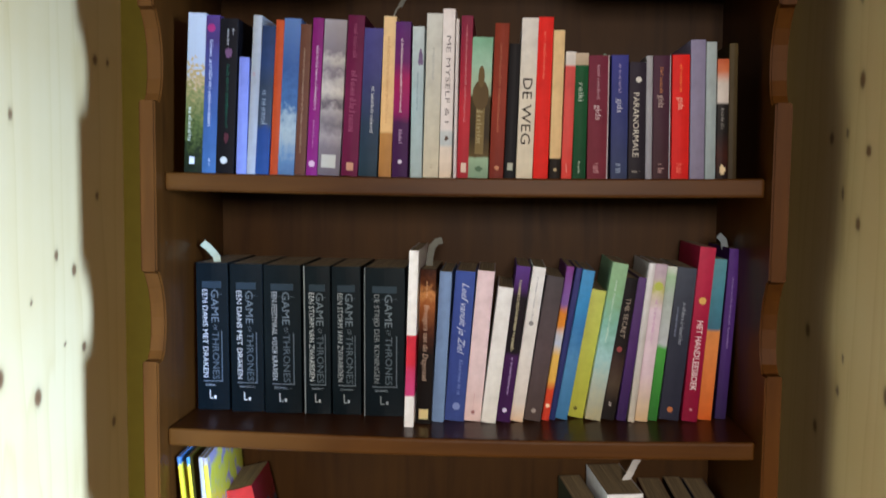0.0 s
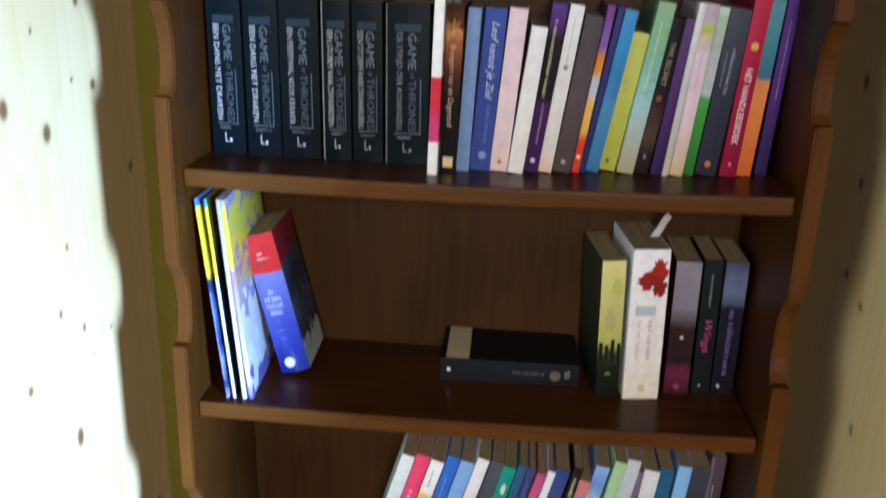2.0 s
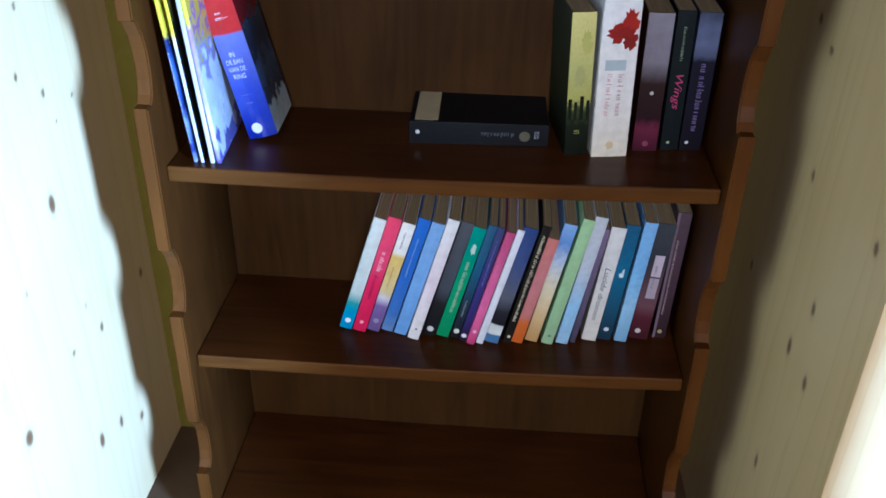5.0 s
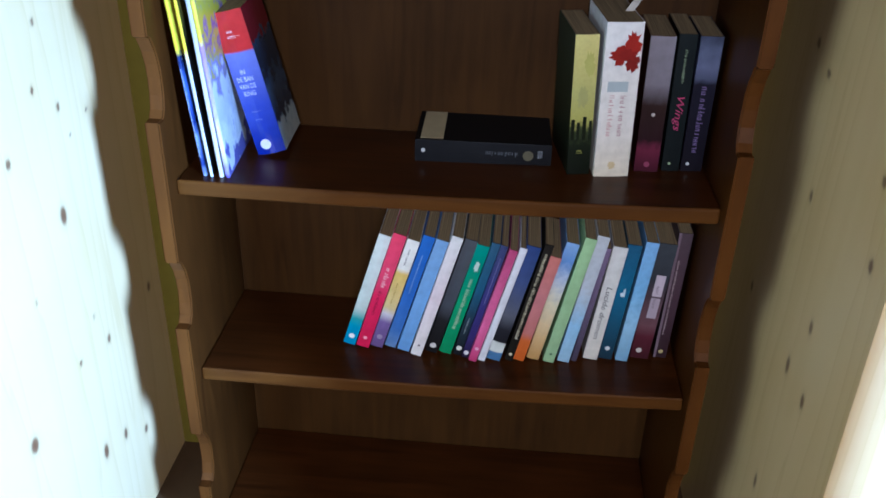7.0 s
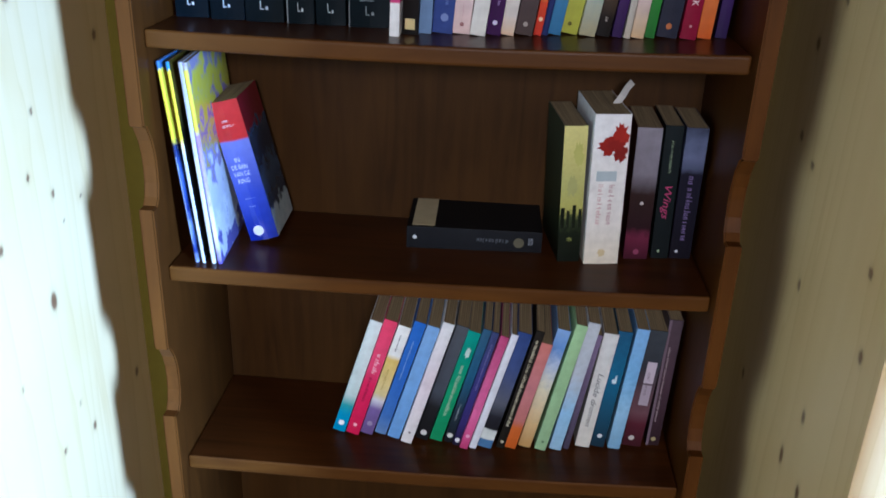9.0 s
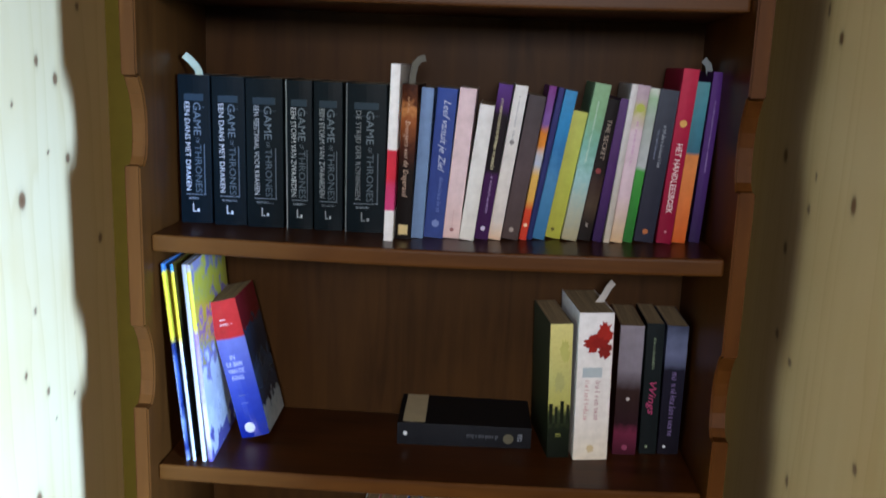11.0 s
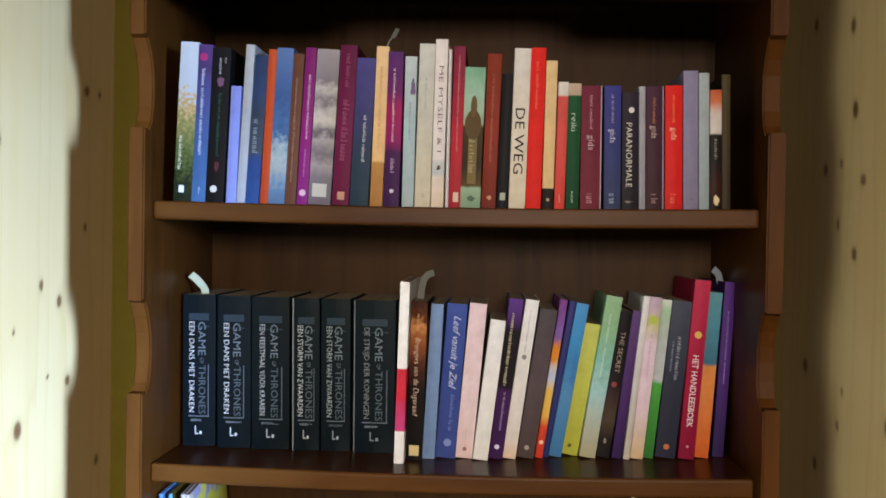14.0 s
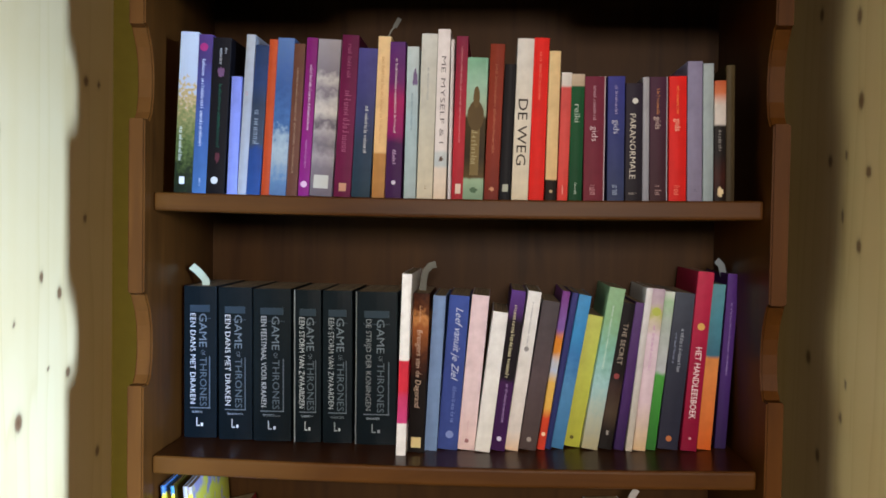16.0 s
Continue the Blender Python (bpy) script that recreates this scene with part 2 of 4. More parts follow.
KNOTS_EAST = [(-0.051, 1.593, 0.009, 0.013), (0.043, 1.526, 0.008, 0.009), (-0.011, 1.530, 0.005, 0.007), (-0.078, 1.505, 0.009, 0.008), (-0.003, 1.453, 0.005, 0.010),
              (-0.056, 1.416, 0.008, 0.010), (-0.014, 1.197, 0.006, 0.008), (-0.158, 1.224, 0.009, 0.013), (-0.027, 1.242, 0.004, 0.006), (0.104, 1.257, 0.010, 0.011),
              (0.052, 1.006, 0.008, 0.008), (-0.012, 0.984, 0.009, 0.006), (-0.056, 0.830, 0.006, 0.010), (-0.169, 0.695, 0.006, 0.012), (-0.126, 0.604, 0.007, 0.016),
              (-0.204, 0.602, 0.007, 0.013), (-0.119, 0.382, 0.006, 0.015), (-0.255, 0.942, 0.007, 0.008), (-0.281, 0.852, 0.007, 0.010), (0.100, 0.595, 0.006, 0.010)]
KNOTS_EAST += [(0.088, 1.729, 0.008, 0.010), (-0.039, 1.698, 0.008, 0.012), (0.060, 1.130, 0.008, 0.010)]
pine_wall("wall_west", LEFT - 0.1, LEFT, -0.75, 0.275, 0.0, 2.2, 1, KNOTS_WEST, "knotty varnished pine wall beside the bookcase")
pine_wall("wall_alcove_east", RIGHT, RIGHT + 0.1, CORNER, 0.275, 0.0, 2.2, -1, KNOTS_EAST, "knotty varnished pine wall ending in a corner")
# olive colour stands in for the shade on pine beside the bookcase
slab("wall_north", LEFT - 0.1, RIGHT + 0.1, 0.275, 0.375, 0, 2.2, plain("olive_pine_shade", "#665a1e", 0.7), "wall behind the bookcase coloured olive like shaded pine", "wall")
# out of view and made up, grey to limit warm bounce
slab("wall_west_front", LEFT - 0.1, LEFT, -3.2, -0.75, 0, 2.45, PINE_PLAIN, "unseen grey wall added to limit bounced light", "wall")
slab("wall_return", RIGHT + 0.1, 2.8, CORNER, CORNER + 0.1, 0, 2.45, plain("white_wall_paint", "#efeeea", 0.7), "white painted wall round the corner", "wall")
slab("floor", LEFT - 0.1, 2.8, -3.3, 0.375, -0.1, 0.0, plain("dark_floor", "#4a3826", 0.5), "dark brown wooden floor of the room", "floor")
slab("ceiling", LEFT - 0.1, 2.8, -3.3, CORNER, 2.45, 2.55, PINE_PLAIN, "unseen grey ceiling added to close the room", "ceiling")
slab("ceiling_alcove", LEFT - 0.1, RIGHT + 0.1, CORNER, 0.375, 2.2, 2.55, PINE_PLAIN, "unseen grey ceiling added over the bookcase", "ceiling")


def wall_with_opening(name, along, near, far, lo, hi, a, b, sill, head):
    """A painted wall from lo to hi along x or y with one opening from a to b."""
    for tag, p, q, z0, z1 in (("side_1", lo, a, 0, 2.45), ("side_2", b, hi, 0, 2.45), ("sill", a, b, 0, sill), ("head", a, b, head, 2.45)):
        box_at = (p, q, near, far) if along == "x" else (near, far, p, q)
        slab(name + "_" + tag, *box_at, z0, z1, PINE_PLAIN, "unseen painted wall round a lamp opening", "wall")


# added out of view: keeps the east window light off most spines
slab("pillar", 1.10, 1.20, -0.98, -0.68, 0, 2.45, PINE_PLAIN, "unseen blocker added to shade the bookcase front", "pillar")
# unseen south wall; its opening is made up to hold the fill lamp
wall_with_opening("wall_south", "x", -3.3, -3.2, LEFT - 0.1, 2.8, 0.22, 1.10, 1.58, 2.14)
wall_with_opening("wall_east", "y", 2.7, 2.8, -3.2, CORNER, -2.8, -2.3, 0.9, 2.0)

# ---- the bookcase ----
SHELVES = {"upper": (1.447, -0.001), "middle": (1.093, 0.003), "lower": (0.743, 0.007), "low": (0.396, 0.012), "bottom": (0.052, 0.0)}
SAG = {"middle": 0.0055, "lower": 0.0045, "low": 0.0055}
THICK, WIDTH, DEPTH = 0.025, 0.80, 0.255


def on_shelf(level, x):
    z, rise = SHELVES[level]
    return z + THICK + rise * x / WIDTH - SAG.get(level, 0.0035) * math.sin(math.pi * min(max(x / WIDTH, 0), 1))


def side_outline():
    """Front edge with an ogee notch in the middle of each bay; (y, z)."""
    pts = []
    for c in (0.235, 0.575, 0.925, 1.273, 1.622):
        for dz, y in ((-0.056, -0.030), (-0.0555, -0.014), (-0.045, -0.006), (-0.025, -0.001), (0.0, 0.0), (0.02, -0.002),
                      (0.04, -0.008), (0.054, -0.016), (0.0625, -0.021), (0.066, -0.030)):
            pts.append((y, c + dz))
    return [(-0.030, 0.0)] + pts + [(-0.030, 1.86), (DEPTH + 0.008, 1.86), (DEPTH + 0.008, 0.0)]


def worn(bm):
    """The front edges, lightened for wear and for caught light, take the second material."""
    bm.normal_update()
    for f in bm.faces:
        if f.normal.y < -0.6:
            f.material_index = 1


def bookcase():
    root = tagged(new("bookcase"), "dark stained wooden bookcase with scalloped side boards", "bookcase")
    for a, b in ((-0.022, 0.0), (WIDTH, WIDTH + 0.022)):
        bm = prism(side_outline(), "x", a, b)
        bmesh.ops.bevel(bm, geom=[e for e in bm.edges if abs(e.verts[0].co.x - e.verts[1].co.x) < 1e-6 and min(v.co.y for v in e.verts) < 0.01],
                        offset=0.0022, segments=2, affect="EDGES", clamp_overlap=True)
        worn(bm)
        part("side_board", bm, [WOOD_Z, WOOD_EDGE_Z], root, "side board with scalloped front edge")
    for level, (z, rise) in SHELVES.items():
        bm = box_bm(0.0005, WIDTH - 0.0005, 0.0, DEPTH, z, z + THICK, 0.0045, 3)
        bmesh.ops.subdivide_edges(bm, edges=[e for e in bm.edges if abs(e.verts[0].co.x - e.verts[1].co.x) > 0.5], cuts=12)
        for v in bm.verts:
            u = v.co.x / WIDTH
            v.co.z += rise * u - SAG.get(level, 0.0035) * math.sin(math.pi * u)
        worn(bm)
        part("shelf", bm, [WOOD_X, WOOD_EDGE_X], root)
    part("back_panel", box_bm(-0.02, WIDTH + 0.02, DEPTH, DEPTH + 0.007, 0.0, 1.86), WOOD_BACK, root, "brown back panel")
    part("top_board", box_bm(0.0005, WIDTH - 0.0005, -0.012, DEPTH, 1.800, 1.824, 0.0025), WOOD_X, root)
    arch = [(0.0005, 1.749), (0.212, 1.747), (0.228, 1.750), (0.238, 1.757), (0.243, 1.766), (0.26, 1.768), (0.53, 1.768), (0.555, 1.764), (0.562, 1.755), (0.575, 1.746), (0.60, 1.743), (WIDTH - 0.0005, 1.740)]
    bm = prism(arch + [(WIDTH - 0.0005, 1.7995), (0.0005, 1.7995)], "y", -0.006, 0.012)
    bmesh.ops.bevel(bm, geom=[e for e in bm.edges if max(v.co.y for v in e.verts) < 0 and max(v.co.z for v in e.verts) < 1.78], offset=0.002, segments=2, affect="EDGES")
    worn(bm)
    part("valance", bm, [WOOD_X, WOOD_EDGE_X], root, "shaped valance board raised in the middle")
    part("plinth", box_bm(0.0005, WIDTH - 0.0005, 0.012, 0.03, 0.0, 0.052), WOOD_X, root)
    return root


bookcase()


# ---- books ----
def title_mesh(words, cap, length, slant=0.0, weight=0.0):
    """Lettering of a given letter height and length, centred."""
    cu = bpy.data.curves.new("lettering", "FONT")
    cu.body, cu.size, cu.align_x, cu.align_y, cu.resolution_u, cu.shear = words, 1.0, "CENTER", "CENTER", 2, slant
    cu.offset = weight
    ob = bpy.data.objects.new("lettering", cu)
    scene.collection.objects.link(ob)
    bpy.context.view_layer.update()
    me = bpy.data.meshes.new_from_object(ob.evaluated_get(bpy.context.evaluated_depsgraph_get()))
    bpy.data.objects.remove(ob)
    xs, ys = [v.co.x for v in me.vertices], [v.co.y for v in me.vertices]
    me.transform(Matrix.Translation((-(min(xs) + max(xs)) / 2, -(min(ys) + max(ys)) / 2, 0)))
    me.transform(Matrix.Diagonal((length / (max(xs) - min(xs)), cap / 0.72, 1, 1)))
    return me


def book(level, x, w, h, lean, y, stops, label, marks=(), depth=0.14, sides=None, rough=0.46, mottle=0.04, scale=70.0, yaw=0.0, pose_at=None, bulge=0.0008, blotch=(0.16, 45.0)):
    """A book on a shelf. x: its foot's outer corner on the left; marks: what is printed on the spine, counted from foot (0) to head (1) and left (0) to right (1)."""
    if len(label.split()) < 5:
        label += " leaning on the shelf" if abs(lean) > 4 else " standing on the shelf"
    root = tagged(new("book"), label, "book", "books in the bookcase")
    a = radians(lean)
    if pose_at is not None:
        root.matrix_world = pose_at
    elif lean >= 0:
        foot = x + w * math.cos(a)
        root.matrix_world = pose(foot, y, on_shelf(level, foot), 0, lean, yaw) @ pose(-w, 0, 0)
    else:
        root.matrix_world = pose(x, y, on_shelf(level, x), 0, lean, yaw)
    t, lip, r = 0.0006, 0.0004, 0.0009
    r = min(r, w * 0.25)
    outer = [(0, depth), (0, r), (r * 0.3, r * 0.3), (r, 0), (w * 0.33, -bulge * 0.8), (w * 0.5, -bulge), (w * 0.67, -bulge * 0.8), (w - r, 0), (w - r * 0.3, r * 0.3), (w, r), (w, depth)]
    inner = [(w - t, depth), (w - t, t + r), (t, t + r), (t, depth)]
    bm = prism(outer + inner, "z", 0.0, h)
    for f in bm.faces:
        c = f.calc_center_median()
        f.material_index = 0 if c.y < r and abs(f.normal.z) < 0.5 else 1
    name = label.split(" ")[0]
    front = ink("spine_print_" + name, stops, rough, mottle, scale, 0.5 if rough < 0.3 else 0.07)
    side = ink("cover_print_" + name, sides, rough, *blotch, 0.2 if rough < 0.3 else 0.07) if sides else front
    cover = part("cover", bm, [front, side], root)
    part("page_block", box_bm(t + 0.0002, w - t - 0.0002, t + r + 0.0004, depth - lip, lip, h - lip), PAGES, root, "cream page edges darkened for shelf shade")
    for order, mark in enumerate(marks):
        kind, colour = mark[0], mark[1]
        at_y = -bulge - 0.0004
        if kind in ("text", "across"):
            words, z0, z1, across, cap = mark[2:7]
            slant = mark[7] if len(mark) > 7 else 0.0
            if kind == "text":
                me = title_mesh(words, cap, (z1 - z0) * h, slant, -0.012 if cap < 0.0085 else 0.0)
                turn = Matrix.Rotation(radians(90), 4, "X") @ Matrix.Rotation(radians(-90), 4, "Z")
            else:
                me = title_mesh(words, cap, (z1 - z0) * w, slant)
                turn = Matrix.Rotation(radians(90), 4, "X")
            mid = (z0 + z1) / 2 * h if kind == "text" else across * h
            side_to = across * w if kind == "text" else (z0 + z1) / 2 * w
            me.transform(Matrix.Translation((side_to, at_y, mid)) @ turn)
            ob = new("title", me)
            me.materials.clear()
            me.materials.append(flat_ink(colour))
            ob.parent = cover
            tagged(ob, kind="stuff")
        elif kind == "words":
            # a title too small to read: one bar a word
            z0, z1, x0, x1, count = mark[2:7]
            rnd = random.Random(len(label) * 7 + int(z0 * 100))
            cuts = [z0] + sorted(z0 + (z1 - z0) * (i + 0.6 * rnd.random() + 0.2) / count for i in range(1, count)) + [z1]
            bm = bmesh.new()
            mid, half = (x0 + x1) / 2, (x1 - x0) * 0.39
            x0, x1 = mid - half, mid + half
            tall = abs(x1 - x0) * w
            for p0, p1 in zip(cuts, cuts[1:]):
                n = max(2, int((p1 - p0) * 0.95 * h / (tall * 0.55 + 0.0004)))
                step = (p1 - p0) * 0.95 / n
                for i in range(n):
                    q0, rise = p0 + step * i, 1.0 if rnd.random() < 0.3 else 0.7
                    box(bm, x0 * w, (x0 + (x1 - x0) * rise) * w, at_y, at_y + 0.0003, q0 * h, (q0 + step * 0.24) * h)
                    pick = rnd.random()
                    if pick < 0.6:
                        box(bm, x0 * w, (x0 + (x1 - x0) * 0.62) * w, at_y, at_y + 0.0003, (q0 + step * 0.5) * h, (q0 + step * 0.7) * h)
                    if pick < 0.85:
                        low = x0 + (x1 - x0) * rnd.choice((0.0, 0.28, 0.54))
                        box(bm, low * w, (low + (x1 - x0) * 0.13) * w, at_y, at_y + 0.0003, (q0 + step * 0.24) * h, (q0 + step * 0.55) * h)
            tagged(part("faded_title", bm, flat_ink(colour), cover), kind="stuff")
        elif kind == "band":
            z0, z1, x0, x1 = mark[2:6]
            part("printed_panel", box_bm(x0 * w, x1 * w, at_y + 0.0001, 0.0008, z0 * h, z1 * h), flat_ink(colour), cover)
        elif kind == "disc":
            z, across, rad = mark[2:5]
            bm = bmesh.new()
            bmesh.ops.create_circle(bm, cap_ends=True, segments=14, radius=rad)
            bmesh.ops.rotate(bm, matrix=Matrix.Rotation(radians(90), 3, "X"), verts=bm.verts[:])
            bmesh.ops.translate(bm, vec=(across * w, at_y - 0.0001, z * h), verts=bm.verts[:])
            part("emblem", bm, flat_ink(colour), cover)
        elif kind in ("blot", "oval"):
            # an irregular or a rounded printed picture
            z0, z1, x0, x1, seed = mark[2:7]
            rnd = random.Random(seed)
            n = 26
            bm = bmesh.new()
            ring = []
            for i in range(n):
                g = 2 * math.pi * i / n
                k = rnd.uniform(0.55, 1.0) if kind == "blot" else rnd.uniform(0.94, 1.0)
                ring.append(bm.verts.new((((x0 + x1) / 2 + (x1 - x0) / 2 * k * math.cos(g)) * w, at_y - 0.0002 - 0.0003 * order, ((z0 + z1) / 2 + (z1 - z0) / 2 * k * math.sin(g)) * h)))
            bm.faces.new(ring)
            part("picture", bm, flat_ink(colour), cover)
    return root


# upper row
U = "upper"
# the leftmost colours are darkened in place of shade from the east window
book(U, 0.023, 0.0250, 0.215, 2.4, 0.012, [(0, "#151a11"), (0.12, "#1d2615"), (0.3, "#465229"), (0.5, "#767244"), (0.62, "#a78b5f"), (0.68, "#9aa0a6"), (1, "#aab0b6")], "paperback with a hazy landscape and pale sky on its spine", [("band", "#c4c6c8", 0.055, 0.10, 0.30, 0.58), ("words", "#b3b7a6", 0.2, 0.42, 0.15, 0.42, 2)], mottle=0.3, scale=190)
book(U, 0.048, 0.0190, 0.212, 2.4, 0.012, [(0, "#395b83"), (0.35, "#334e79"), (0.7, "#3c406e"), (0.86, "#3e2f59"), (1, "#493363")], "blue and purple paperback with a pink emblem", [("disc", "#982c62", 0.92, 0.42, 0.0055), ("words", "#acb2c3", 0.30, 0.86, 0.30, 0.62, 3), ("words", "#a7aebf", 0.05, 0.10, 0.45, 0.65, 1)])
book(U, 0.067, 0.0250, 0.208, 2.5, 0.012, [(0, "#0f0d0f"), (1, "#141215")], "black paperback with a green vertical title", [("words", "#b3b3b0", 0.83, 0.94, 0.40, 0.58, 1), ("words", "#b3b3b0", 0.90, 0.94, 0.68, 0.84, 1), ("blot", "#65455c", 0.74, 0.82, 0.3, 0.8, 3), ("words", "#184937", 0.30, 0.72, 0.42, 0.66, 3), ("blot", "#4c252b", 0.19, 0.27, 0.4, 0.72, 5), ("disc", "#b7b7b3", 0.085, 0.45, 0.0048)])
book(U, 0.0955, 0.0140, 0.157, 2.2, 0.012, [(0, "#7683bc"), (1, "#737bb7")], "small periwinkle blue booklet")
book(U, 0.1100, 0.0122, 0.213, 3.1, 0.012, [(0, "#989fa9"), (0.5, "#93969a"), (1, "#a0a19f")], "thin pale grey paperback", [("words", "#a77f7f", 0.62, 0.66, 0.2, 0.7, 1)])
book(U, 0.1215, 0.0188, 0.199, 3.5, 0.012, [(0, "#25457b"), (0.3, "#233c6e"), (0.34, "#39424e"), (0.6, "#2f3947"), (0.75, "#293959"), (1, "#26344e")], "dark blue paperback with a grey letter pattern", [("words", "#757f88", 0.34, 0.58, 0.2, 0.75, 3)])
book(U, 0.1420, 0.0112, 0.207, 2.9, 0.012, [(0, "#a64121"), (1, "#b34923")], "thin orange paperback")
book(U, 0.1530, 0.0225, 0.209, 3.0, 0.012, [(0, "#4e6989"), (0.1, "#597999"), (0.25, "#99a7ac"), (0.38, "#8c9fa9"), (0.45, "#41648e"), (0.7, "#3a5683"), (1, "#59749e")], "blue paperback showing sky and white clouds", mottle=0.14, scale=120)
book(U, 0.1760, 0.0150, 0.202, 2.8, 0.012, [(0, "#603e32"), (0.5, "#664134"), (1, "#613d2d")], "brown paperback with faint lettering", [("words", "#9a836d", 0.15, 0.85, 0.35, 0.6, 5)])
book(U, 0.1920, 0.0150, 0.210, 2.9, 0.012, [(0, "#83267a"), (0.5, "#862474"), (1, "#782065")], "magenta purple paperback with white title", [("words", "#ddc6d8", 0.42, 0.84, 0.42, 0.72, 4), ("words", "#b57eb0", 0.18, 0.36, 0.40, 0.65, 2), ("disc", "#d3b7cf", 0.075, 0.5, 0.0044)])
book(U, 0.2075, 0.0305, 0.208, 3.0, 0.012, [(0, "#6f6873"), (0.18, "#7d7681"), (0.25, "#a09aa0"), (0.33, "#77707a"), (0.42, "#aaa4a6"), (0.47, "#6a636d"), (0.54, "#cdc7c1"), (0.62, "#b3adae"), (0.67, "#817a84"), (0.74, "#c0bab8"), (0.8, "#857e88"), (1, "#a39da4")], "grey patterned paperback with a white label", [("band", "#c0c2be", 0.05, 0.135, 0.16, 0.80)], mottle=0.07, scale=95)
book(U, 0.2400, 0.0228, 0.214, 2.7, 0.012, [(0, "#631940"), (0.5, "#6f1f4b"), (1, "#621b43")], "dark magenta paperback with faded lettering", [("words", "#9a5074", 0.28, 0.68, 0.28, 0.75, 3), ("words", "#9a5074", 0.74, 0.96, 0.35, 0.65, 2), ("band", "#c7957e", 0.035, 0.085, 0.30, 0.72)])
book(U, 0.2635, 0.0255, 0.197, 2.5, 0.012, [(0, "#273b49"), (0.35, "#2f3f56"), (0.7, "#44447a"), (1, "#4e4b8d")], "dark teal to violet paperback with a white title", [("words", "#c4c8d1", 0.30, 0.62, 0.48, 0.72, 3)])
book(U, 0.2910, 0.0170, 0.213, 1.9, 0.012, [(0, "#a97845"), (0.27, "#b5834c"), (0.285, "#e6bd87"), (1, "#eccb9b")], "cream and tan paperback", [("words", "#d7a878", 0.34, 0.88, 0.32, 0.68, 4)], mottle=0.006)
book(U, 0.3090, 0.0215, 0.206, 1.1, 0.012, [(0, "#3d1d4a"), (0.35, "#46204f"), (0.42, "#8c2062"), (0.62, "#a3225f"), (0.75, "#6a2868"), (1, "#5a2f72")], "purple and magenta paperback with white title", [("words", "#eed6e4", 0.42, 0.90, 0.38, 0.58, 5), ("words", "#b99ac0", 0.22, 0.32, 0.35, 0.65, 1), ("disc", "#cfc4d8", 0.10, 0.5, 0.0028)])
book(U, 0.3340, 0.0158, 0.200, 0.7, 0.012, [(0, "#a3b3b5"), (0.5, "#a9c0c9"), (1, "#c3d0d4")], "pale blue grey paperback with a mauve flower", [("blot", "#77658a", 0.73, 0.86, 0.45, 1.0, 4), ("words", "#7d93a0", 0.45, 0.7, 0.4, 0.65, 3)])
book(U, 0.3510, 0.0210, 0.217, 1.2, 0.012, [(0, "#cbc1aa"), (0.5, "#c7c4b8"), (1, "#d3d4d0")], "off-white paperback with pale lettering", [("words", "#a8adae", 0.6, 0.8, 0.4, 0.62, 3), ("words", "#9e8f76", 0.06, 0.09, 0.45, 0.7, 1)])
book(U, 0.3730, 0.0165, 0.223, 1.0, 0.012, [(0, "#dcc8b2"), (0.18, "#e0d2c6"), (0.2, "#bcc4c8"), (0.27, "#c3c8ca"), (0.29, "#e2d9d8"), (1, "#ece4e4")], "white paperback with a dark spaced title", [("text", "#41363c", "ME MYSELF & I", 0.33, 0.84, 0.52, 0.0062), ("blot", "#5f4c44", 0.215, 0.255, 0.35, 0.72, 2)], mottle=0.01)
book(U, 0.3920, 0.0042, 0.210, 0.6, 0.013, [(0, "#d9cfd0"), (1, "#e6dede")], "thin white booklet", depth=0.12)
book(U, 0.3970, 0.0155, 0.214, 1.2, 0.012, [(0, "#a12a34"), (0.4, "#b7303c"), (0.7, "#a02c40"), (1, "#7c2a44")], "crimson paperback with a pale emblem", [("words", "#d88890", 0.35, 0.95, 0.40, 0.62, 4), ("band", "#d9c0b0", 0.035, 0.095, 0.32, 0.78)])
book(U, 0.4115, 0.0272, 0.186, 1.5, 0.012, [(0, "#7f9b80"), (0.14, "#93ac8f"), (0.155, "#5a482a"), (0.3, "#33291c"), (0.57, "#44361f"), (0.6, "#a7b59a"), (0.8, "#9fc4ae"), (1, "#7fb496")], "green paperback showing a brown statue", [("oval", "#5a4626", 0.48, 0.70, 0.08, 0.90, 61), ("oval", "#66512d", 0.64, 0.80, 0.34, 0.66, 62), ("band", "#77643c", 0.17, 0.56, 0.30, 0.72), ("words", "#a2946c", 0.25, 0.58, 0.30, 0.66, 4), ("blot", "#4f6a50", 0.04, 0.09, 0.3, 0.75, 6)], mottle=0.02)
book(U, 0.4400, 0.0190, 0.204, 1.7, 0.012, [(0, "#6f2a20"), (0.5, "#8c3526"), (1, "#83321f")], "rust brown paperback", [("words", "#b26a4c", 0.3, 0.88, 0.38, 0.62, 3), ("blot", "#c78a68", 0.05, 0.085, 0.3, 0.75, 9)])
book(U, 0.4595, 0.0150, 0.178, 1.8, 0.014, [(0, "#17161a"), (1, "#1d1a1c")], "black paperback with a pale square emblem", [("band", "#a9ab9c", 0.06, 0.115, 0.30, 0.78)])
book(U, 0.4760, 0.0218, 0.211, 1.5, 0.012, [(0, "#d3c6ad"), (0.5, "#dcd2c2"), (1, "#ded9d4")], "cream paperback with a large black title", [("text", "#2a211c", "DE WEG", 0.215, 0.625, 0.48, 0.0130)])
book(U, 0.4985, 0.0200, 0.212, 1.2, 0.012, [(0, "#d5231c"), (1, "#e0261f")], "bright red paperback", [("words", "#f06b56", 0.62, 0.92, 0.36, 0.62, 2)])
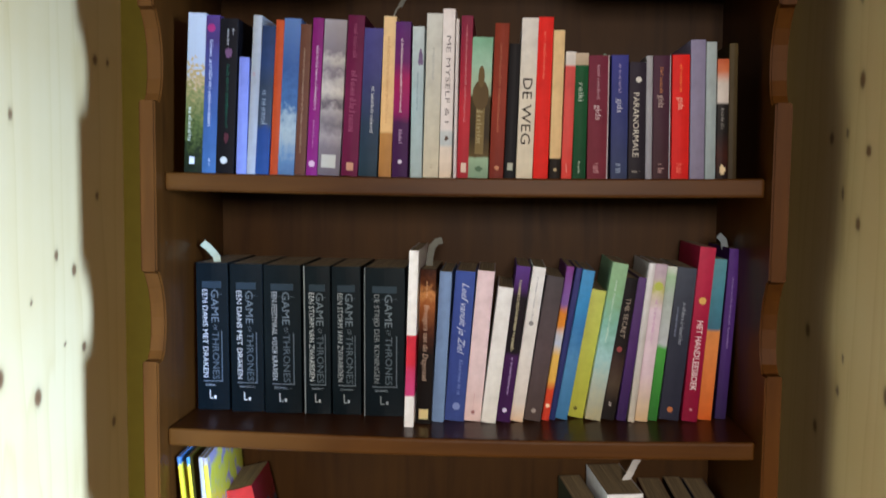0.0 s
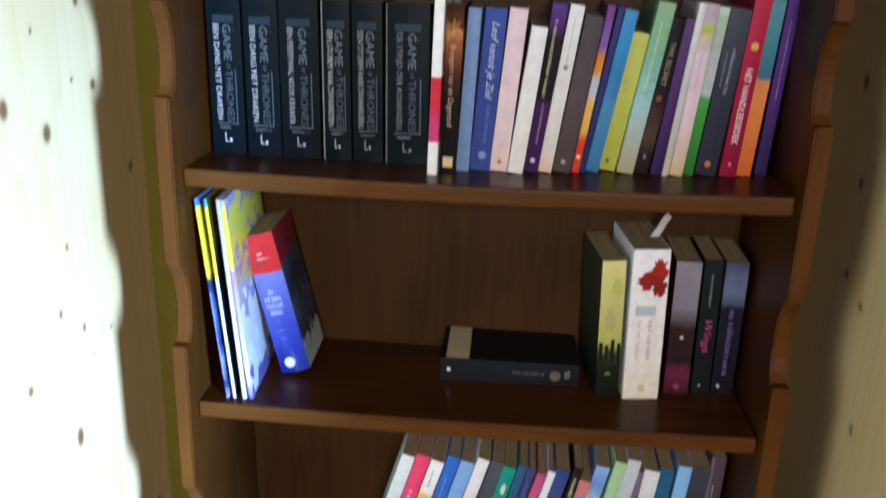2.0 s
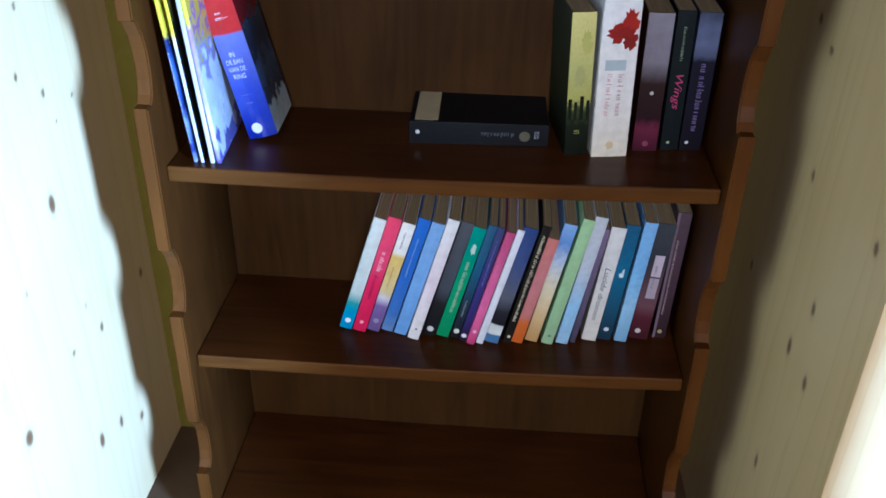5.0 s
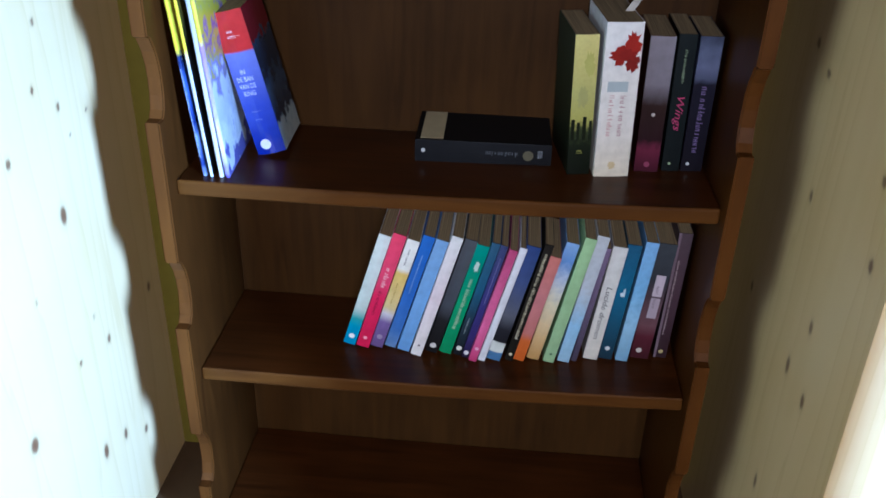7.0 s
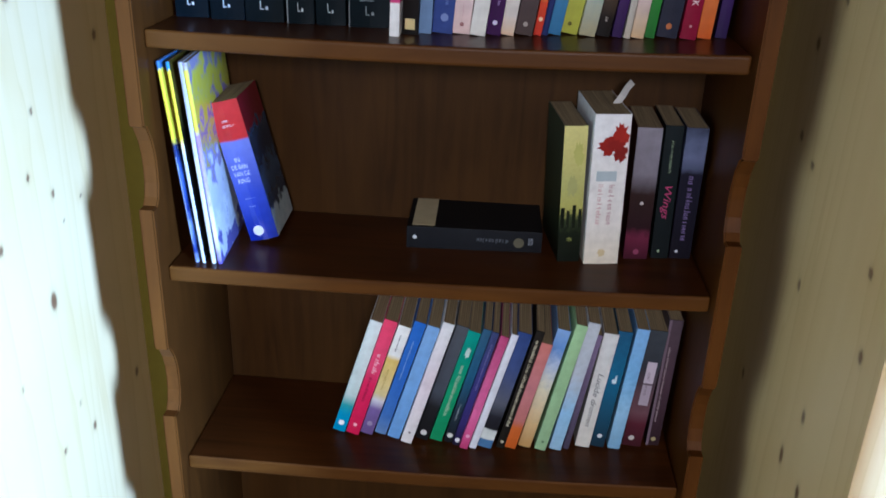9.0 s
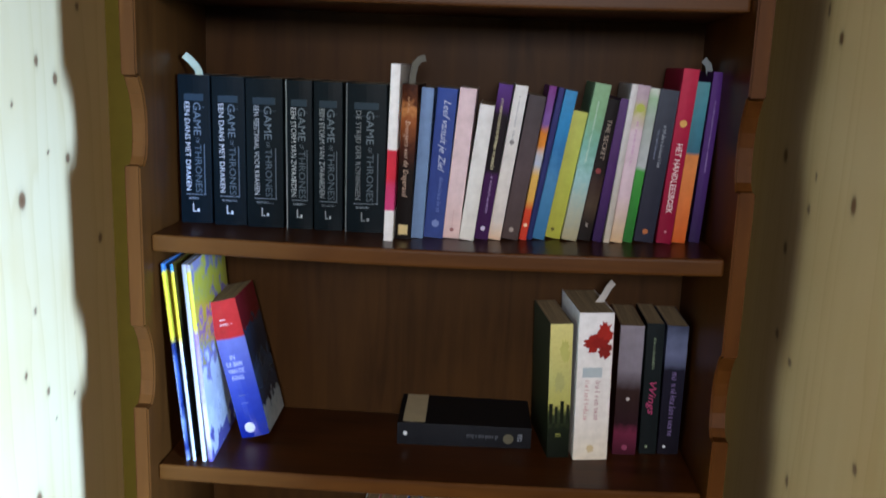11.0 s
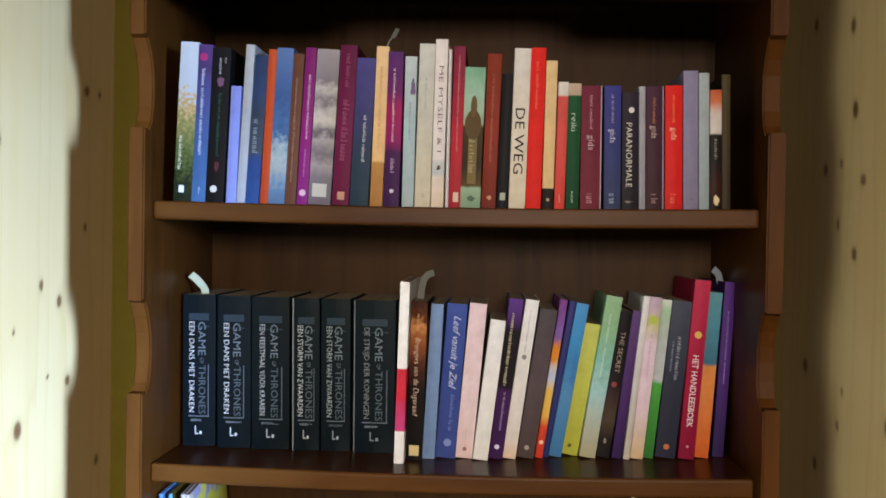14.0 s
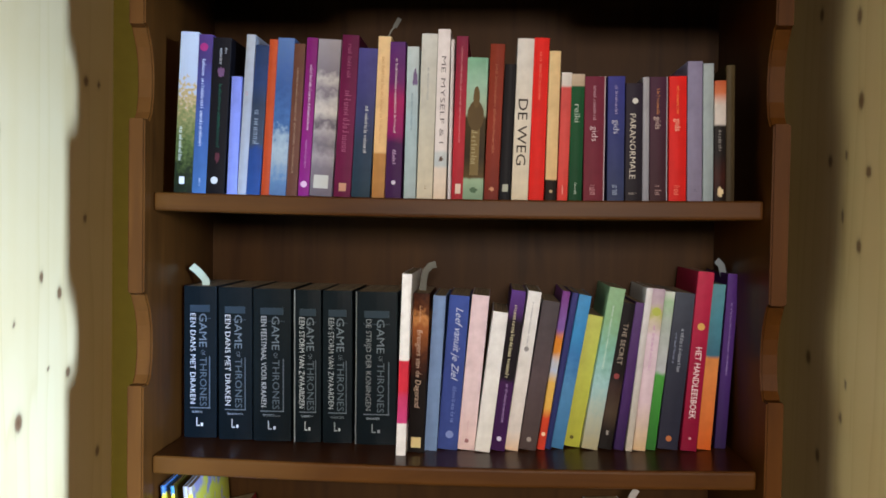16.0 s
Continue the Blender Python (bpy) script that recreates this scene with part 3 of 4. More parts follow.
book(U, 0.5200, 0.0150, 0.195, 0.9, 0.012, [(0, "#1f1712"), (0.135, "#1f1712"), (0.14, "#d9b583"), (1, "#e2c391")], "tan paperback with a black foot", [("disc", "#b7a078", 0.06, 0.5, 0.0022)], mottle=0.003)
book(U, 0.5360, 0.0136, 0.167, 1.2, 0.012, [(0, "#cf4038"), (0.3, "#d14d47"), (0.88, "#cf5450"), (0.9, "#d8cfc8"), (1, "#ddd6d0")], "coral red paperback with a white head", [("words", "#e8b8a8", 0.05, 0.12, 0.4, 0.6, 1)], mottle=0.004)
book(U, 0.5505, 0.0178, 0.165, 0.5, 0.012, [(0, "#0f3f24"), (0.9, "#14502c"), (0.91, "#b8a48c"), (1, "#c2ae98")], "dark green paperback with a tan head", [("text", "#c9dccb", "reiki", 0.62, 0.76, 0.5, 0.0078), ("words", "#b8ccb8", 0.05, 0.15, 0.4, 0.62, 1)], mottle=0.004)
book(U, 0.5700, 0.0270, 0.162, -0.2, 0.012, [(0, "#6b2330"), (1, "#6e2238")], "maroon guide book with a vertical title", [("words", "#b98c9c", 0.65, 0.94, 0.40, 0.60, 2), ("text", "#e0c4cc", "gids", 0.48, 0.60, 0.46, 0.0082), ("words", "#b07a80", 0.05, 0.13, 0.25, 0.72, 2), ("band", "#b4a8ae", 0.0, 1.0, 0.95, 0.995)], depth=0.12)
book(U, 0.6010, 0.0222, 0.162, -0.6, 0.012, [(0, "#343c58"), (0.6, "#343a72"), (1, "#3a3c88")], "navy blue guide book with a vertical title", [("words", "#a99ac4", 0.70, 0.94, 0.40, 0.62, 2), ("text", "#d5d4e6", "gids", 0.54, 0.65, 0.46, 0.0080), ("words", "#93a0b8", 0.05, 0.13, 0.25, 0.75, 2)], depth=0.12)
book(U, 0.6242, 0.0222, 0.153, -0.6, 0.012, [(0, "#1f1a20"), (1, "#2a2230")], "black paperback with a cream title", [("text", "#e8dfd0", "PARANORMALE", 0.19, 0.74, 0.42, 0.0080), ("disc", "#d9d6d0", 0.85, 0.55, 0.0038), ("words", "#a59c94", 0.055, 0.075, 0.15, 0.75, 1)], depth=0.12)
book(U, 0.6470, 0.0085, 0.161, -0.9, 0.013, [(0, "#8f8f98"), (1, "#a5a5ab")], "thin grey paperback", depth=0.12)
book(U, 0.6560, 0.0225, 0.161, -0.9, 0.012, [(0, "#3a2226"), (1, "#46253a")], "dark plum guide book with an orange title", [("words", "#c07a4c", 0.70, 0.92, 0.36, 0.60, 2), ("text", "#d9c0b8", "gids", 0.58, 0.68, 0.42, 0.0080), ("words", "#9a7a78", 0.05, 0.13, 0.25, 0.72, 2), ("band", "#b4a8ae", 0.0, 1.0, 0.95, 0.995)], depth=0.12)
book(U, 0.6805, 0.0228, 0.162, -0.9, 0.012, [(0, "#c8201c"), (1, "#dc231e")], "red guide book with an orange title", [("words", "#ee7a3c", 0.70, 0.93, 0.40, 0.62, 2), ("text", "#f5c9b0", "gids", 0.56, 0.66, 0.46, 0.0080), ("words", "#e06a58", 0.05, 0.13, 0.25, 0.72, 2)], depth=0.12)
book(U, 0.7045, 0.0192, 0.181, -1.0, 0.012, [(0, "#7d768c"), (1, "#8a84a2")], "grey violet paperback", [("words", "#5c566c", 0.07, 0.09, 0.4, 0.7, 1)])
book(U, 0.7245, 0.0135, 0.178, -1.0, 0.012, [(0, "#8b989a"), (1, "#a3afb2")], "pale grey green paperback")
book(U, 0.7388, 0.0150, 0.156, -0.9, 0.012, [(0, "#17110f"), (0.2, "#3a1a14"), (0.4, "#1b1716"), (0.62, "#201c1b"), (0.64, "#c9bfb8"), (0.8, "#cfc4bc"), (0.9, "#c9714c"), (1, "#b65634")], "black paperback with white and orange head", [("blot", "#d9c39a", 0.02, 0.13, 0.2, 0.85, 12), ("words", "#8a8580", 0.42, 0.6, 0.3, 0.7, 2)], mottle=0.01)
book(U, 0.7545, 0.0110, 0.176, -1.0, 0.014, [(0, "#3a3021"), (1, "#4c4029")], "thin olive brown paperback")

# middle row
M = "middle"
BLACKS = [(0, "#0b1419"), (0.5, "#0e181d"), (1, "#10191d")]


def saga(x, w, lean, y, words, label, extra=(), lit_foil="#e9eef0"):
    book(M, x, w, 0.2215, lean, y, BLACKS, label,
         [("text", lit_foil, words, 0.225, 0.82, 0.29, 0.0082), ("text", "#6c7880", "GAME", 0.60, 0.82, 0.60, 0.0115), ("text", "#56626a", "THRONES", 0.21, 0.535, 0.61, 0.0105),
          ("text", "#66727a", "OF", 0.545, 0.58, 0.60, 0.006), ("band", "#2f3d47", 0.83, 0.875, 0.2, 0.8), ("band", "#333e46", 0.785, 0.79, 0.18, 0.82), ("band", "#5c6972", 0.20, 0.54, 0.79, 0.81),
          ("band", "#6f7a82", 0.195, 0.20, 0.2, 0.82), ("words", "#7f8a91", 0.165, 0.18, 0.2, 0.8, 1), ("band", lit_foil, 0.078, 0.135, 0.40, 0.422), ("band", lit_foil, 0.078, 0.084, 0.40, 0.50), ("band", lit_foil, 0.078, 0.098, 0.54, 0.60), *extra],
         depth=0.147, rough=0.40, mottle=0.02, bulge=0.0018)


# title colours dim rightwards, painting in how the window light falls off
saga(0.0072, 0.0480, -0.4, 0.105, "EEN DANS MET DRAKEN", "thick black fantasy paperback with white title and bookmark")
saga(0.0595, 0.0492, -0.6, 0.103, "EEN DANS MET DRAKEN", "thick black fantasy paperback with white title")
saga(0.1105, 0.0555, -0.6, 0.103, "EEN FEESTMAAL VOOR KRAAIEN", "very thick black fantasy paperback with white title", lit_foil="#c9d0d2")
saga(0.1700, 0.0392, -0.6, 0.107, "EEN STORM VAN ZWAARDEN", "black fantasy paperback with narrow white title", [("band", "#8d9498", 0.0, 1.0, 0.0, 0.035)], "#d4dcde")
saga(0.2112, 0.0430, -0.6, 0.109, "EEN STORM VAN ZWAARDEN", "black fantasy paperback with bluish sheen", lit_foil="#b4bcbe")
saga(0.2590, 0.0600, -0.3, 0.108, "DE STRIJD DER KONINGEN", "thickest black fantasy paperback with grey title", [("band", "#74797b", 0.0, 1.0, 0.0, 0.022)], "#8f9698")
book(M, 0.3240, 0.0135, 0.252, 1.3, 0.053, [(0, "#e9e6e4"), (0.175, "#eeecea"), (0.18, "#c9447e"), (0.32, "#c23c66"), (0.36, "#c92f40"), (0.52, "#cf3345"), (0.525, "#f0eeee"), (1, "#f6f5f5")], "tall thin white book with red and pink band", mottle=0.003, depth=0.16)
book(M, 0.3390, 0.0225, 0.224, 1.3, 0.073, [(0, "#15110f"), (0.45, "#1a1311"), (0.6, "#4a2618"), (0.78, "#9a5a30"), (0.84, "#c98a52"), (0.9, "#5a3018"), (1, "#3a1d12")], "black and copper paperback with ornate title", [("text", "#e6c9b0", "Brengers van de Dageraad", 0.28, 0.77, 0.42, 0.0080, 0.2), ("words", "#d6a478", 0.82, 0.93, 0.38, 0.56, 1), ("band", "#d8c48c", 0.03, 0.095, 0.18, 0.78)], mottle=0.09, scale=110)
book(M, 0.3610, 0.0178, 0.220, 2.6, 0.084, [(0, "#7089ad"), (1, "#7c97c2")], "steel blue paperback")
book(M, 0.3790, 0.0290, 0.220, 3.8, 0.090, [(0, "#3a4a86"), (0.5, "#38488a"), (1, "#3f55a0")], "blue paperback with pale script title", [("text", "#c3cbe6", "Leef vanuit je Ziel", 0.45, 0.92, 0.50, 0.0105, 0.4), ("words", "#6878b4", 0.18, 0.42, 0.5, 0.75, 5), ("disc", "#7c8cc0", 0.10, 0.55, 0.0055)])
book(M, 0.4075, 0.0245, 0.221, 4.7, 0.091, [(0, "#d9bcb6"), (0.3, "#dcc4c6"), (1, "#e4ccd4")], "pale pink paperback", [("disc", "#9a6a6a", 0.06, 0.5, 0.0030), ("words", "#c49a9c", 0.08, 0.2, 0.45, 0.55, 1)])
book(M, 0.4325, 0.0215, 0.199, 6.6, 0.082, [(0, "#dcd8d0"), (1, "#e6e5e6")], "plain white paperback")
book(M, 0.4545, 0.0205, 0.229, 6.7, 0.090, [(0, "#3a1a48"), (0.42, "#41204f"), (0.45, "#1c171b"), (0.8, "#211a20"), (0.86, "#4a2a66"), (1, "#5b3a86")], "purple and black paperback with cream title", [("words", "#d8cfa8", 0.46, 0.92, 0.30, 0.62, 5), ("words", "#a98fc0", 0.18, 0.42, 0.45, 0.68, 3), ("disc", "#cfc4e0", 0.075, 0.5, 0.0034)], mottle=0.02)
book(M, 0.4745, 0.0190, 0.228, 7.6, 0.093, [(0, "#d9b898"), (0.12, "#d6ccc4"), (0.6, "#dcd8d4"), (1, "#e6e6e6")], "white paperback fading to tan at the foot", [("words", "#a8a8b0", 0.62, 0.94, 0.4, 0.62, 4), ("disc", "#8d8a8a", 0.64, 0.5, 0.0035)])
book(M, 0.4945, 0.0250, 0.214, 8.2, 0.096, [(0, "#4a3d3a"), (0.5, "#54474a"), (1, "#4c464a")], "dark grey brown paperback", [("disc", "#a0948c", 0.07, 0.5, 0.0034)])
book(M, 0.5210, 0.0108, 0.229, 8.2, 0.101, [(0, "#c23a2a"), (0.2, "#d0482c"), (0.26, "#dfae52"), (0.42, "#dcb25a"), (0.5, "#b8c4dc"), (0.56, "#c7ccd8"), (0.62, "#d98a34"), (0.7, "#d8842e"), (0.76, "#8060a8"), (1, "#7a3f86")], "thin paperback in red, yellow and purple", [("disc", "#eecfae", 0.10, 0.5, 0.0030)], mottle=0.03)
book(M, 0.5320, 0.0088, 0.227, 9.0, 0.106, [(0, "#27305e"), (1, "#3f3f78")], "thin navy paperback")
book(M, 0.5410, 0.0180, 0.223, 9.4, 0.108, [(0, "#3c6f98"), (0.4, "#4f86b4"), (0.6, "#3a76ae"), (0.75, "#3b8ac4"), (1, "#4a90c6")], "bright blue paperback", mottle=0.09, scale=110)
book(M, 0.5600, 0.0230, 0.192, 9.1, 0.118, [(0, "#a8a83e"), (0.5, "#b9bc52"), (1, "#c4c868")], "yellow green paperback", [("disc", "#5f5a28", 0.07, 0.4, 0.0028)])
book(M, 0.5840, 0.0228, 0.233, 8.8, 0.104, [(0, "#a39a78"), (0.2, "#a9b0a0"), (0.4, "#9cc4c4"), (0.6, "#7fb4a4"), (0.8, "#86b088"), (1, "#8fb48e")], "soft green and aqua paperback", [("words", "#c6ddd0", 0.5, 0.9, 0.35, 0.55, 3)], mottle=0.09, scale=110)
book(M, 0.6080, 0.0190, 0.211, 8.4, 0.107, [(0, "#1a1716"), (0.12, "#231d1a"), (0.25, "#4a3c30"), (0.42, "#3a2a26"), (0.5, "#201a1a"), (1, "#191618")], "black paperback with worn brown foot", [("text", "#b9a898", "THE SECRET", 0.58, 0.86, 0.5, 0.0068), ("disc", "#8a4040", 0.50, 0.45, 0.0040), ("words", "#b0a8a0", 0.1, 0.14, 0.35, 0.7, 1)])
# purple, darker towards the foot
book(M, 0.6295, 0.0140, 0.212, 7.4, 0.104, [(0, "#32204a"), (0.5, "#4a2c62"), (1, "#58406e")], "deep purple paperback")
book(M, 0.6455, 0.0090, 0.233, 6.2, 0.099, [(0, "#b8ae9c"), (0.4, "#bdb8b4"), (1, "#dcdadc")], "thin off-white paperback")
book(M, 0.6555, 0.0180, 0.231, 5.9, 0.101, [(0, "#c8a880"), (0.12, "#cbb49c"), (0.3, "#d3bcc4"), (0.7, "#d8c4d0"), (0.78, "#c9bcae"), (0.84, "#b8b86e"), (0.9, "#b9a8b0"), (1, "#b8a4b4")], "pale pink paperback with a yellow circle", [("disc", "#b4bc58", 0.86, 0.5, 0.0062), ("words", "#c79ac0", 0.5, 0.78, 0.35, 0.68, 2)])
book(M, 0.6745, 0.0142, 0.227, 5.9, 0.106, [(0, "#2f6a2e"), (0.3, "#3f8a3a"), (0.46, "#4c9a44"), (0.5, "#b8bcc0"), (0.8, "#a8b4ac"), (0.93, "#9fc09c"), (1, "#d8dcd6")], "white and green paperback")
# spines at this end go darker towards the foot
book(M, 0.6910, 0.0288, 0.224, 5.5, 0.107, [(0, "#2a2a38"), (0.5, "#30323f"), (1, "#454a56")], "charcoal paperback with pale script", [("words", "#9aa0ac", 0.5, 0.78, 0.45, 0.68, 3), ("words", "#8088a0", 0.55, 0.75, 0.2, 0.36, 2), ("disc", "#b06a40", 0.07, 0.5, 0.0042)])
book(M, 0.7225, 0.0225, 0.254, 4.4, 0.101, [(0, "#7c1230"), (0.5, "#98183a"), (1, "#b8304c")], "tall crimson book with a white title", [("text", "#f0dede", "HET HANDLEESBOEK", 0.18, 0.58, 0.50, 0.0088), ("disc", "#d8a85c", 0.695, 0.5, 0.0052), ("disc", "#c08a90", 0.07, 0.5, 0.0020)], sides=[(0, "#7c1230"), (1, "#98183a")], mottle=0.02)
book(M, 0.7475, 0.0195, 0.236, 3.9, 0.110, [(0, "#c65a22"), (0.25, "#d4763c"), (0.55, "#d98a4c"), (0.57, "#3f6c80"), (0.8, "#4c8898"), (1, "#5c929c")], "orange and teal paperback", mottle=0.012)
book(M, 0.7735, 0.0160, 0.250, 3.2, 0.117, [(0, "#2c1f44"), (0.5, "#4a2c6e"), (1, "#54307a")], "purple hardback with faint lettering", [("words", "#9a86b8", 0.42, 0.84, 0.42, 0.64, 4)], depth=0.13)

# lower row
L = "lower"
book(L, 0.0360, 0.0048, 0.305, -5.8, 0.020, [(0, "#8a94b0"), (0.07, "#22306e"), (0.2, "#7484ac"), (0.28, "#1c2a66"), (0.45, "#4a60a0"), (0.6, "#1a2450"), (0.63, "#e2cc33"), (0.95, "#e4cf38"), (0.96, "#3f699b"), (1, "#4d75a2")], "thin comic album with blue and yellow spine", [("words", "#adb9ce", 0.1, 0.55, 0.2, 0.8, 9)], depth=0.215, rough=0.22, yaw=1.5, mottle=0.05, scale=120)
book(L, 0.0465, 0.0048, 0.305, -5.2, 0.020, [(0, "#d2d6da"), (0.55, "#c2c8d0"), (0.6, "#d9d0a8"), (0.63, "#e2cc33"), (0.95, "#e4cf38"), (0.96, "#3f85b4"), (1, "#4d8ab4")], "thin comic album with white and yellow spine", depth=0.215, rough=0.22, yaw=2.5, mottle=0.05, scale=120, sides=[(0, "#12110e"), (0.7, "#171410"), (0.8, "#4d441a"), (1, "#4d3f13")])
book(L, 0.0610, 0.0062, 0.305, -4.6, 0.020, [(0, "#d0d0cc"), (0.5, "#c6c7c6"), (1, "#a3a2a6")], "white comic album", depth=0.215, rough=0.25, yaw=4.5, mottle=0.01)
book(L, 0.0705, 0.0068, 0.305, -5.3, 0.020, [(0, "#5c4e98"), (0.15, "#dcd6e0"), (0.4, "#a79dc4"), (0.66, "#9a78ac"), (0.68, "#d0c23d"), (0.97, "#d1c240"), (1, "#9891a6")], "glossy comic album with yellow and lilac cover", depth=0.215, rough=0.2, yaw=5, mottle=0.08, scale=90, blotch=(0.34, 38.0),
     sides=[(0.06, "#6a639f"), (0.12, "#e8e8e8"), (0.30, "#d6d6da"), (0.42, "#e2e0e0"), (0.5, "#9488b8"), (0.58, "#c2b03d"), (0.66, "#85679f"), (0.76, "#ccbb33"), (0.9, "#d0c24b"), (1, "#9b91a9")])
book(L, 0.0945, 0.0465, 0.2290, -13.6, 0.112, [(0, "#1e2f96"), (0.35, "#3f4dac"), (0.72, "#7880c2"), (0.735, "#c43432"), (1, "#ca3c38")], "thick glossy blue book with a red head", [("across", "#d8dcf0", "IN", 0.36, 0.52, 0.595, 0.0078), ("across", "#d8dcf0", "DE BAN", 0.18, 0.72, 0.545, 0.0078), ("across", "#d8dcf0", "VAN DE", 0.18, 0.74, 0.495, 0.0078), ("across", "#d8dcf0", "RING", 0.26, 0.66, 0.445, 0.0078), ("words", "#f0d8d4", 0.86, 0.875, 0.3, 0.65, 1), ("words", "#f0d8d4", 0.825, 0.842, 0.25, 0.80, 1), ("words", "#7c84c0", 0.31, 0.32, 0.25, 0.7, 1), ("words", "#7c84c0", 0.25, 0.262, 0.3, 0.72, 1), ("disc", "#e6e8f4", 0.075, 0.42, 0.0085)],
     depth=0.118, rough=0.13, mottle=0.003, yaw=2.5, bulge=0.005, sides=[(0, "#c9d0cc"), (0.16, "#b4c4c8"), (0.2, "#27364a"), (0.42, "#44586e"), (0.58, "#223042"), (0.76, "#3a4a60"), (0.78, "#7c1c26"), (1, "#861f28")])
book(L, 0.0, 0.0380, 0.2150, 0, 0, [(0, "#1b1c20"), (0.5, "#1e1f23"), (1, "#19191c")], "dark thick paperback lying flat on the shelf", [("disc", "#cfd2d6", 0.06, 0.45, 0.0034), ("words", "#585c64", 0.52, 0.76, 0.35, 0.6, 3), ("disc", "#5c5848", 0.83, 0.5, 0.0085), ("words", "#7c8088", 0.90, 0.94, 0.2, 0.8, 1)],
     depth=0.135, sides=[(0, "#0f0f11"), (1, "#141314")], pose_at=pose(0.344, 0.128, on_shelf("lower", 0.42) + 0.036, 0, 90, 1.5))
book(L, 0.5830, 0.0350, 0.2180, -1.7, 0.103, [(0, "#12150f"), (0.22, "#1b2016"), (0.34, "#3a4228"), (0.40, "#a8a458"), (0.6, "#b3b06c"), (0.8, "#c4bc74"), (1, "#d0c880")], "yellow paperback with dark trees at its foot", [("band", "#181c12", 0.26, 0.41, 0.05, 0.20), ("band", "#1c2016", 0.26, 0.39, 0.30, 0.42), ("band", "#181c12", 0.26, 0.43, 0.54, 0.70), ("band", "#1c2016", 0.26, 0.40, 0.82, 0.95), ("blot", "#a5a468", 0.48, 0.66, 0.2, 0.75, 51), ("blot", "#b4b164", 0.70, 0.9, 0.35, 0.9, 52), ("words", "#8a8c48", 0.16, 0.19, 0.3, 0.75, 1)], mottle=0.10, scale=170, sides=[(0, "#14170f"), (0.5, "#262a1c"), (1, "#32362a")], yaw=8)
book(L, 0.6235, 0.0535, 0.2380, -1.1, 0.099, [(0, "#d6ccb8"), (0.3, "#dad3cc"), (1, "#e4e3e4")], "thick white paperback with a red flower", [("blot", "#8e2620", 0.73, 0.87, 0.05, 0.80, 21), ("blot", "#9a2a22", 0.78, 0.96, 0.50, 0.99, 22), ("blot", "#7c2420", 0.68, 0.84, 0.52, 0.97, 23), ("blot", "#862420", 0.76, 0.85, 0.30, 0.90, 27), ("band", "#aab4b8", 0.57, 0.635, 0.16, 0.72), ("words", "#c49a98", 0.28, 0.56, 0.22, 0.40, 3), ("words", "#b08e90", 0.28, 0.56, 0.52, 0.72, 4), ("blot", "#c8b48c", 0.05, 0.12, 0.35, 0.6, 24)], mottle=0.02, yaw=7)
book(L, 0.6870, 0.0370, 0.2130, -0.4, 0.126, [(0, "#3a1522"), (0.18, "#64263c"), (0.25, "#2a181c"), (0.5, "#30211f"), (0.58, "#5a5258"), (0.66, "#7d7680"), (1, "#86808a")], "dark brown paperback with a misty head", [("disc", "#c4b8b4", 0.44, 0.5, 0.0028), ("disc", "#84405a", 0.06, 0.5, 0.0045)], depth=0.125, sides=[(0, "#43201a"), (1, "#5a2c1c")])
book(L, 0.7300, 0.0270, 0.2150, -0.9, 0.132, [(0, "#15191a"), (1, "#1c2123")], "black paperback with a pink script title", [("text", "#a84068", "Wings", 0.31, 0.56, 0.48, 0.0115, 0.3), ("words", "#8a9a7c", 0.66, 0.90, 0.4, 0.6, 2), ("disc", "#a4b48c", 0.06, 0.4, 0.0022)], depth=0.12)
book(L, 0.7590, 0.0330, 0.2120, -0.2, 0.134, [(0, "#15121a"), (0.66, "#1d1b28"), (0.70, "#4c5068"), (0.78, "#5f6480"), (0.9, "#565c76"), (1, "#3c4054")], "dark blue violet paperback", [("words", "#6c5c84", 0.15, 0.66, 0.35, 0.72, 2), ("disc", "#c4c4c8", 0.06, 0.3, 0.0026)], depth=0.12, mottle=0.03)

# low row
W = "low"
book(W, 0.2240, 0.0212, 0.230, 16.7, 0.099, [(0, "#248cbd"), (0.16, "#2a95c1"), (0.24, "#3c9ba3"), (0.34, "#c2d2d2"), (1, "#dbe6e8")], "white paperback turning teal and blue at the foot", [("disc", "#e8f0f4", 0.08, 0.5, 0.0052)], mottle=0.02)
book(W, 0.2480, 0.0225, 0.236, 16.4, 0.093, [(0, "#cb1d4e"), (0.45, "#d2265a"), (0.6, "#dd4772"), (1, "#e1476c")], "raspberry red paperback", [("words", "#f2c1cf", 0.55, 0.72, 0.3, 0.75, 2), ("words", "#961841", 0.30, 0.52, 0.3, 0.65, 3), ("disc", "#f2b2bd", 0.085, 0.5, 0.0034)])
book(W, 0.2722, 0.0218, 0.225, 16.7, 0.096, [(0, "#685285"), (0.24, "#78629c"), (0.32, "#cfcbd6"), (0.38, "#d3c18d"), (0.7, "#dbbd6a"), (0.74, "#e6e6e4"), (1, "#ebebe9")], "white, yellow and purple paperback", [("disc", "#9687a7", 0.10, 0.5, 0.0050), ("words", "#87878d", 0.78, 0.93, 0.35, 0.6, 2), ("words", "#b29856", 0.42, 0.62, 0.35, 0.6, 2)], mottle=0.015)
book(W, 0.2970, 0.0200, 0.233, 16.5, 0.099, [(0, "#6885b2"), (0.18, "#4770b6"), (0.5, "#3866b8"), (1, "#366ac1")], "blue paperback with a faint title", [("words", "#93aedd", 0.5, 0.85, 0.4, 0.6, 3)])
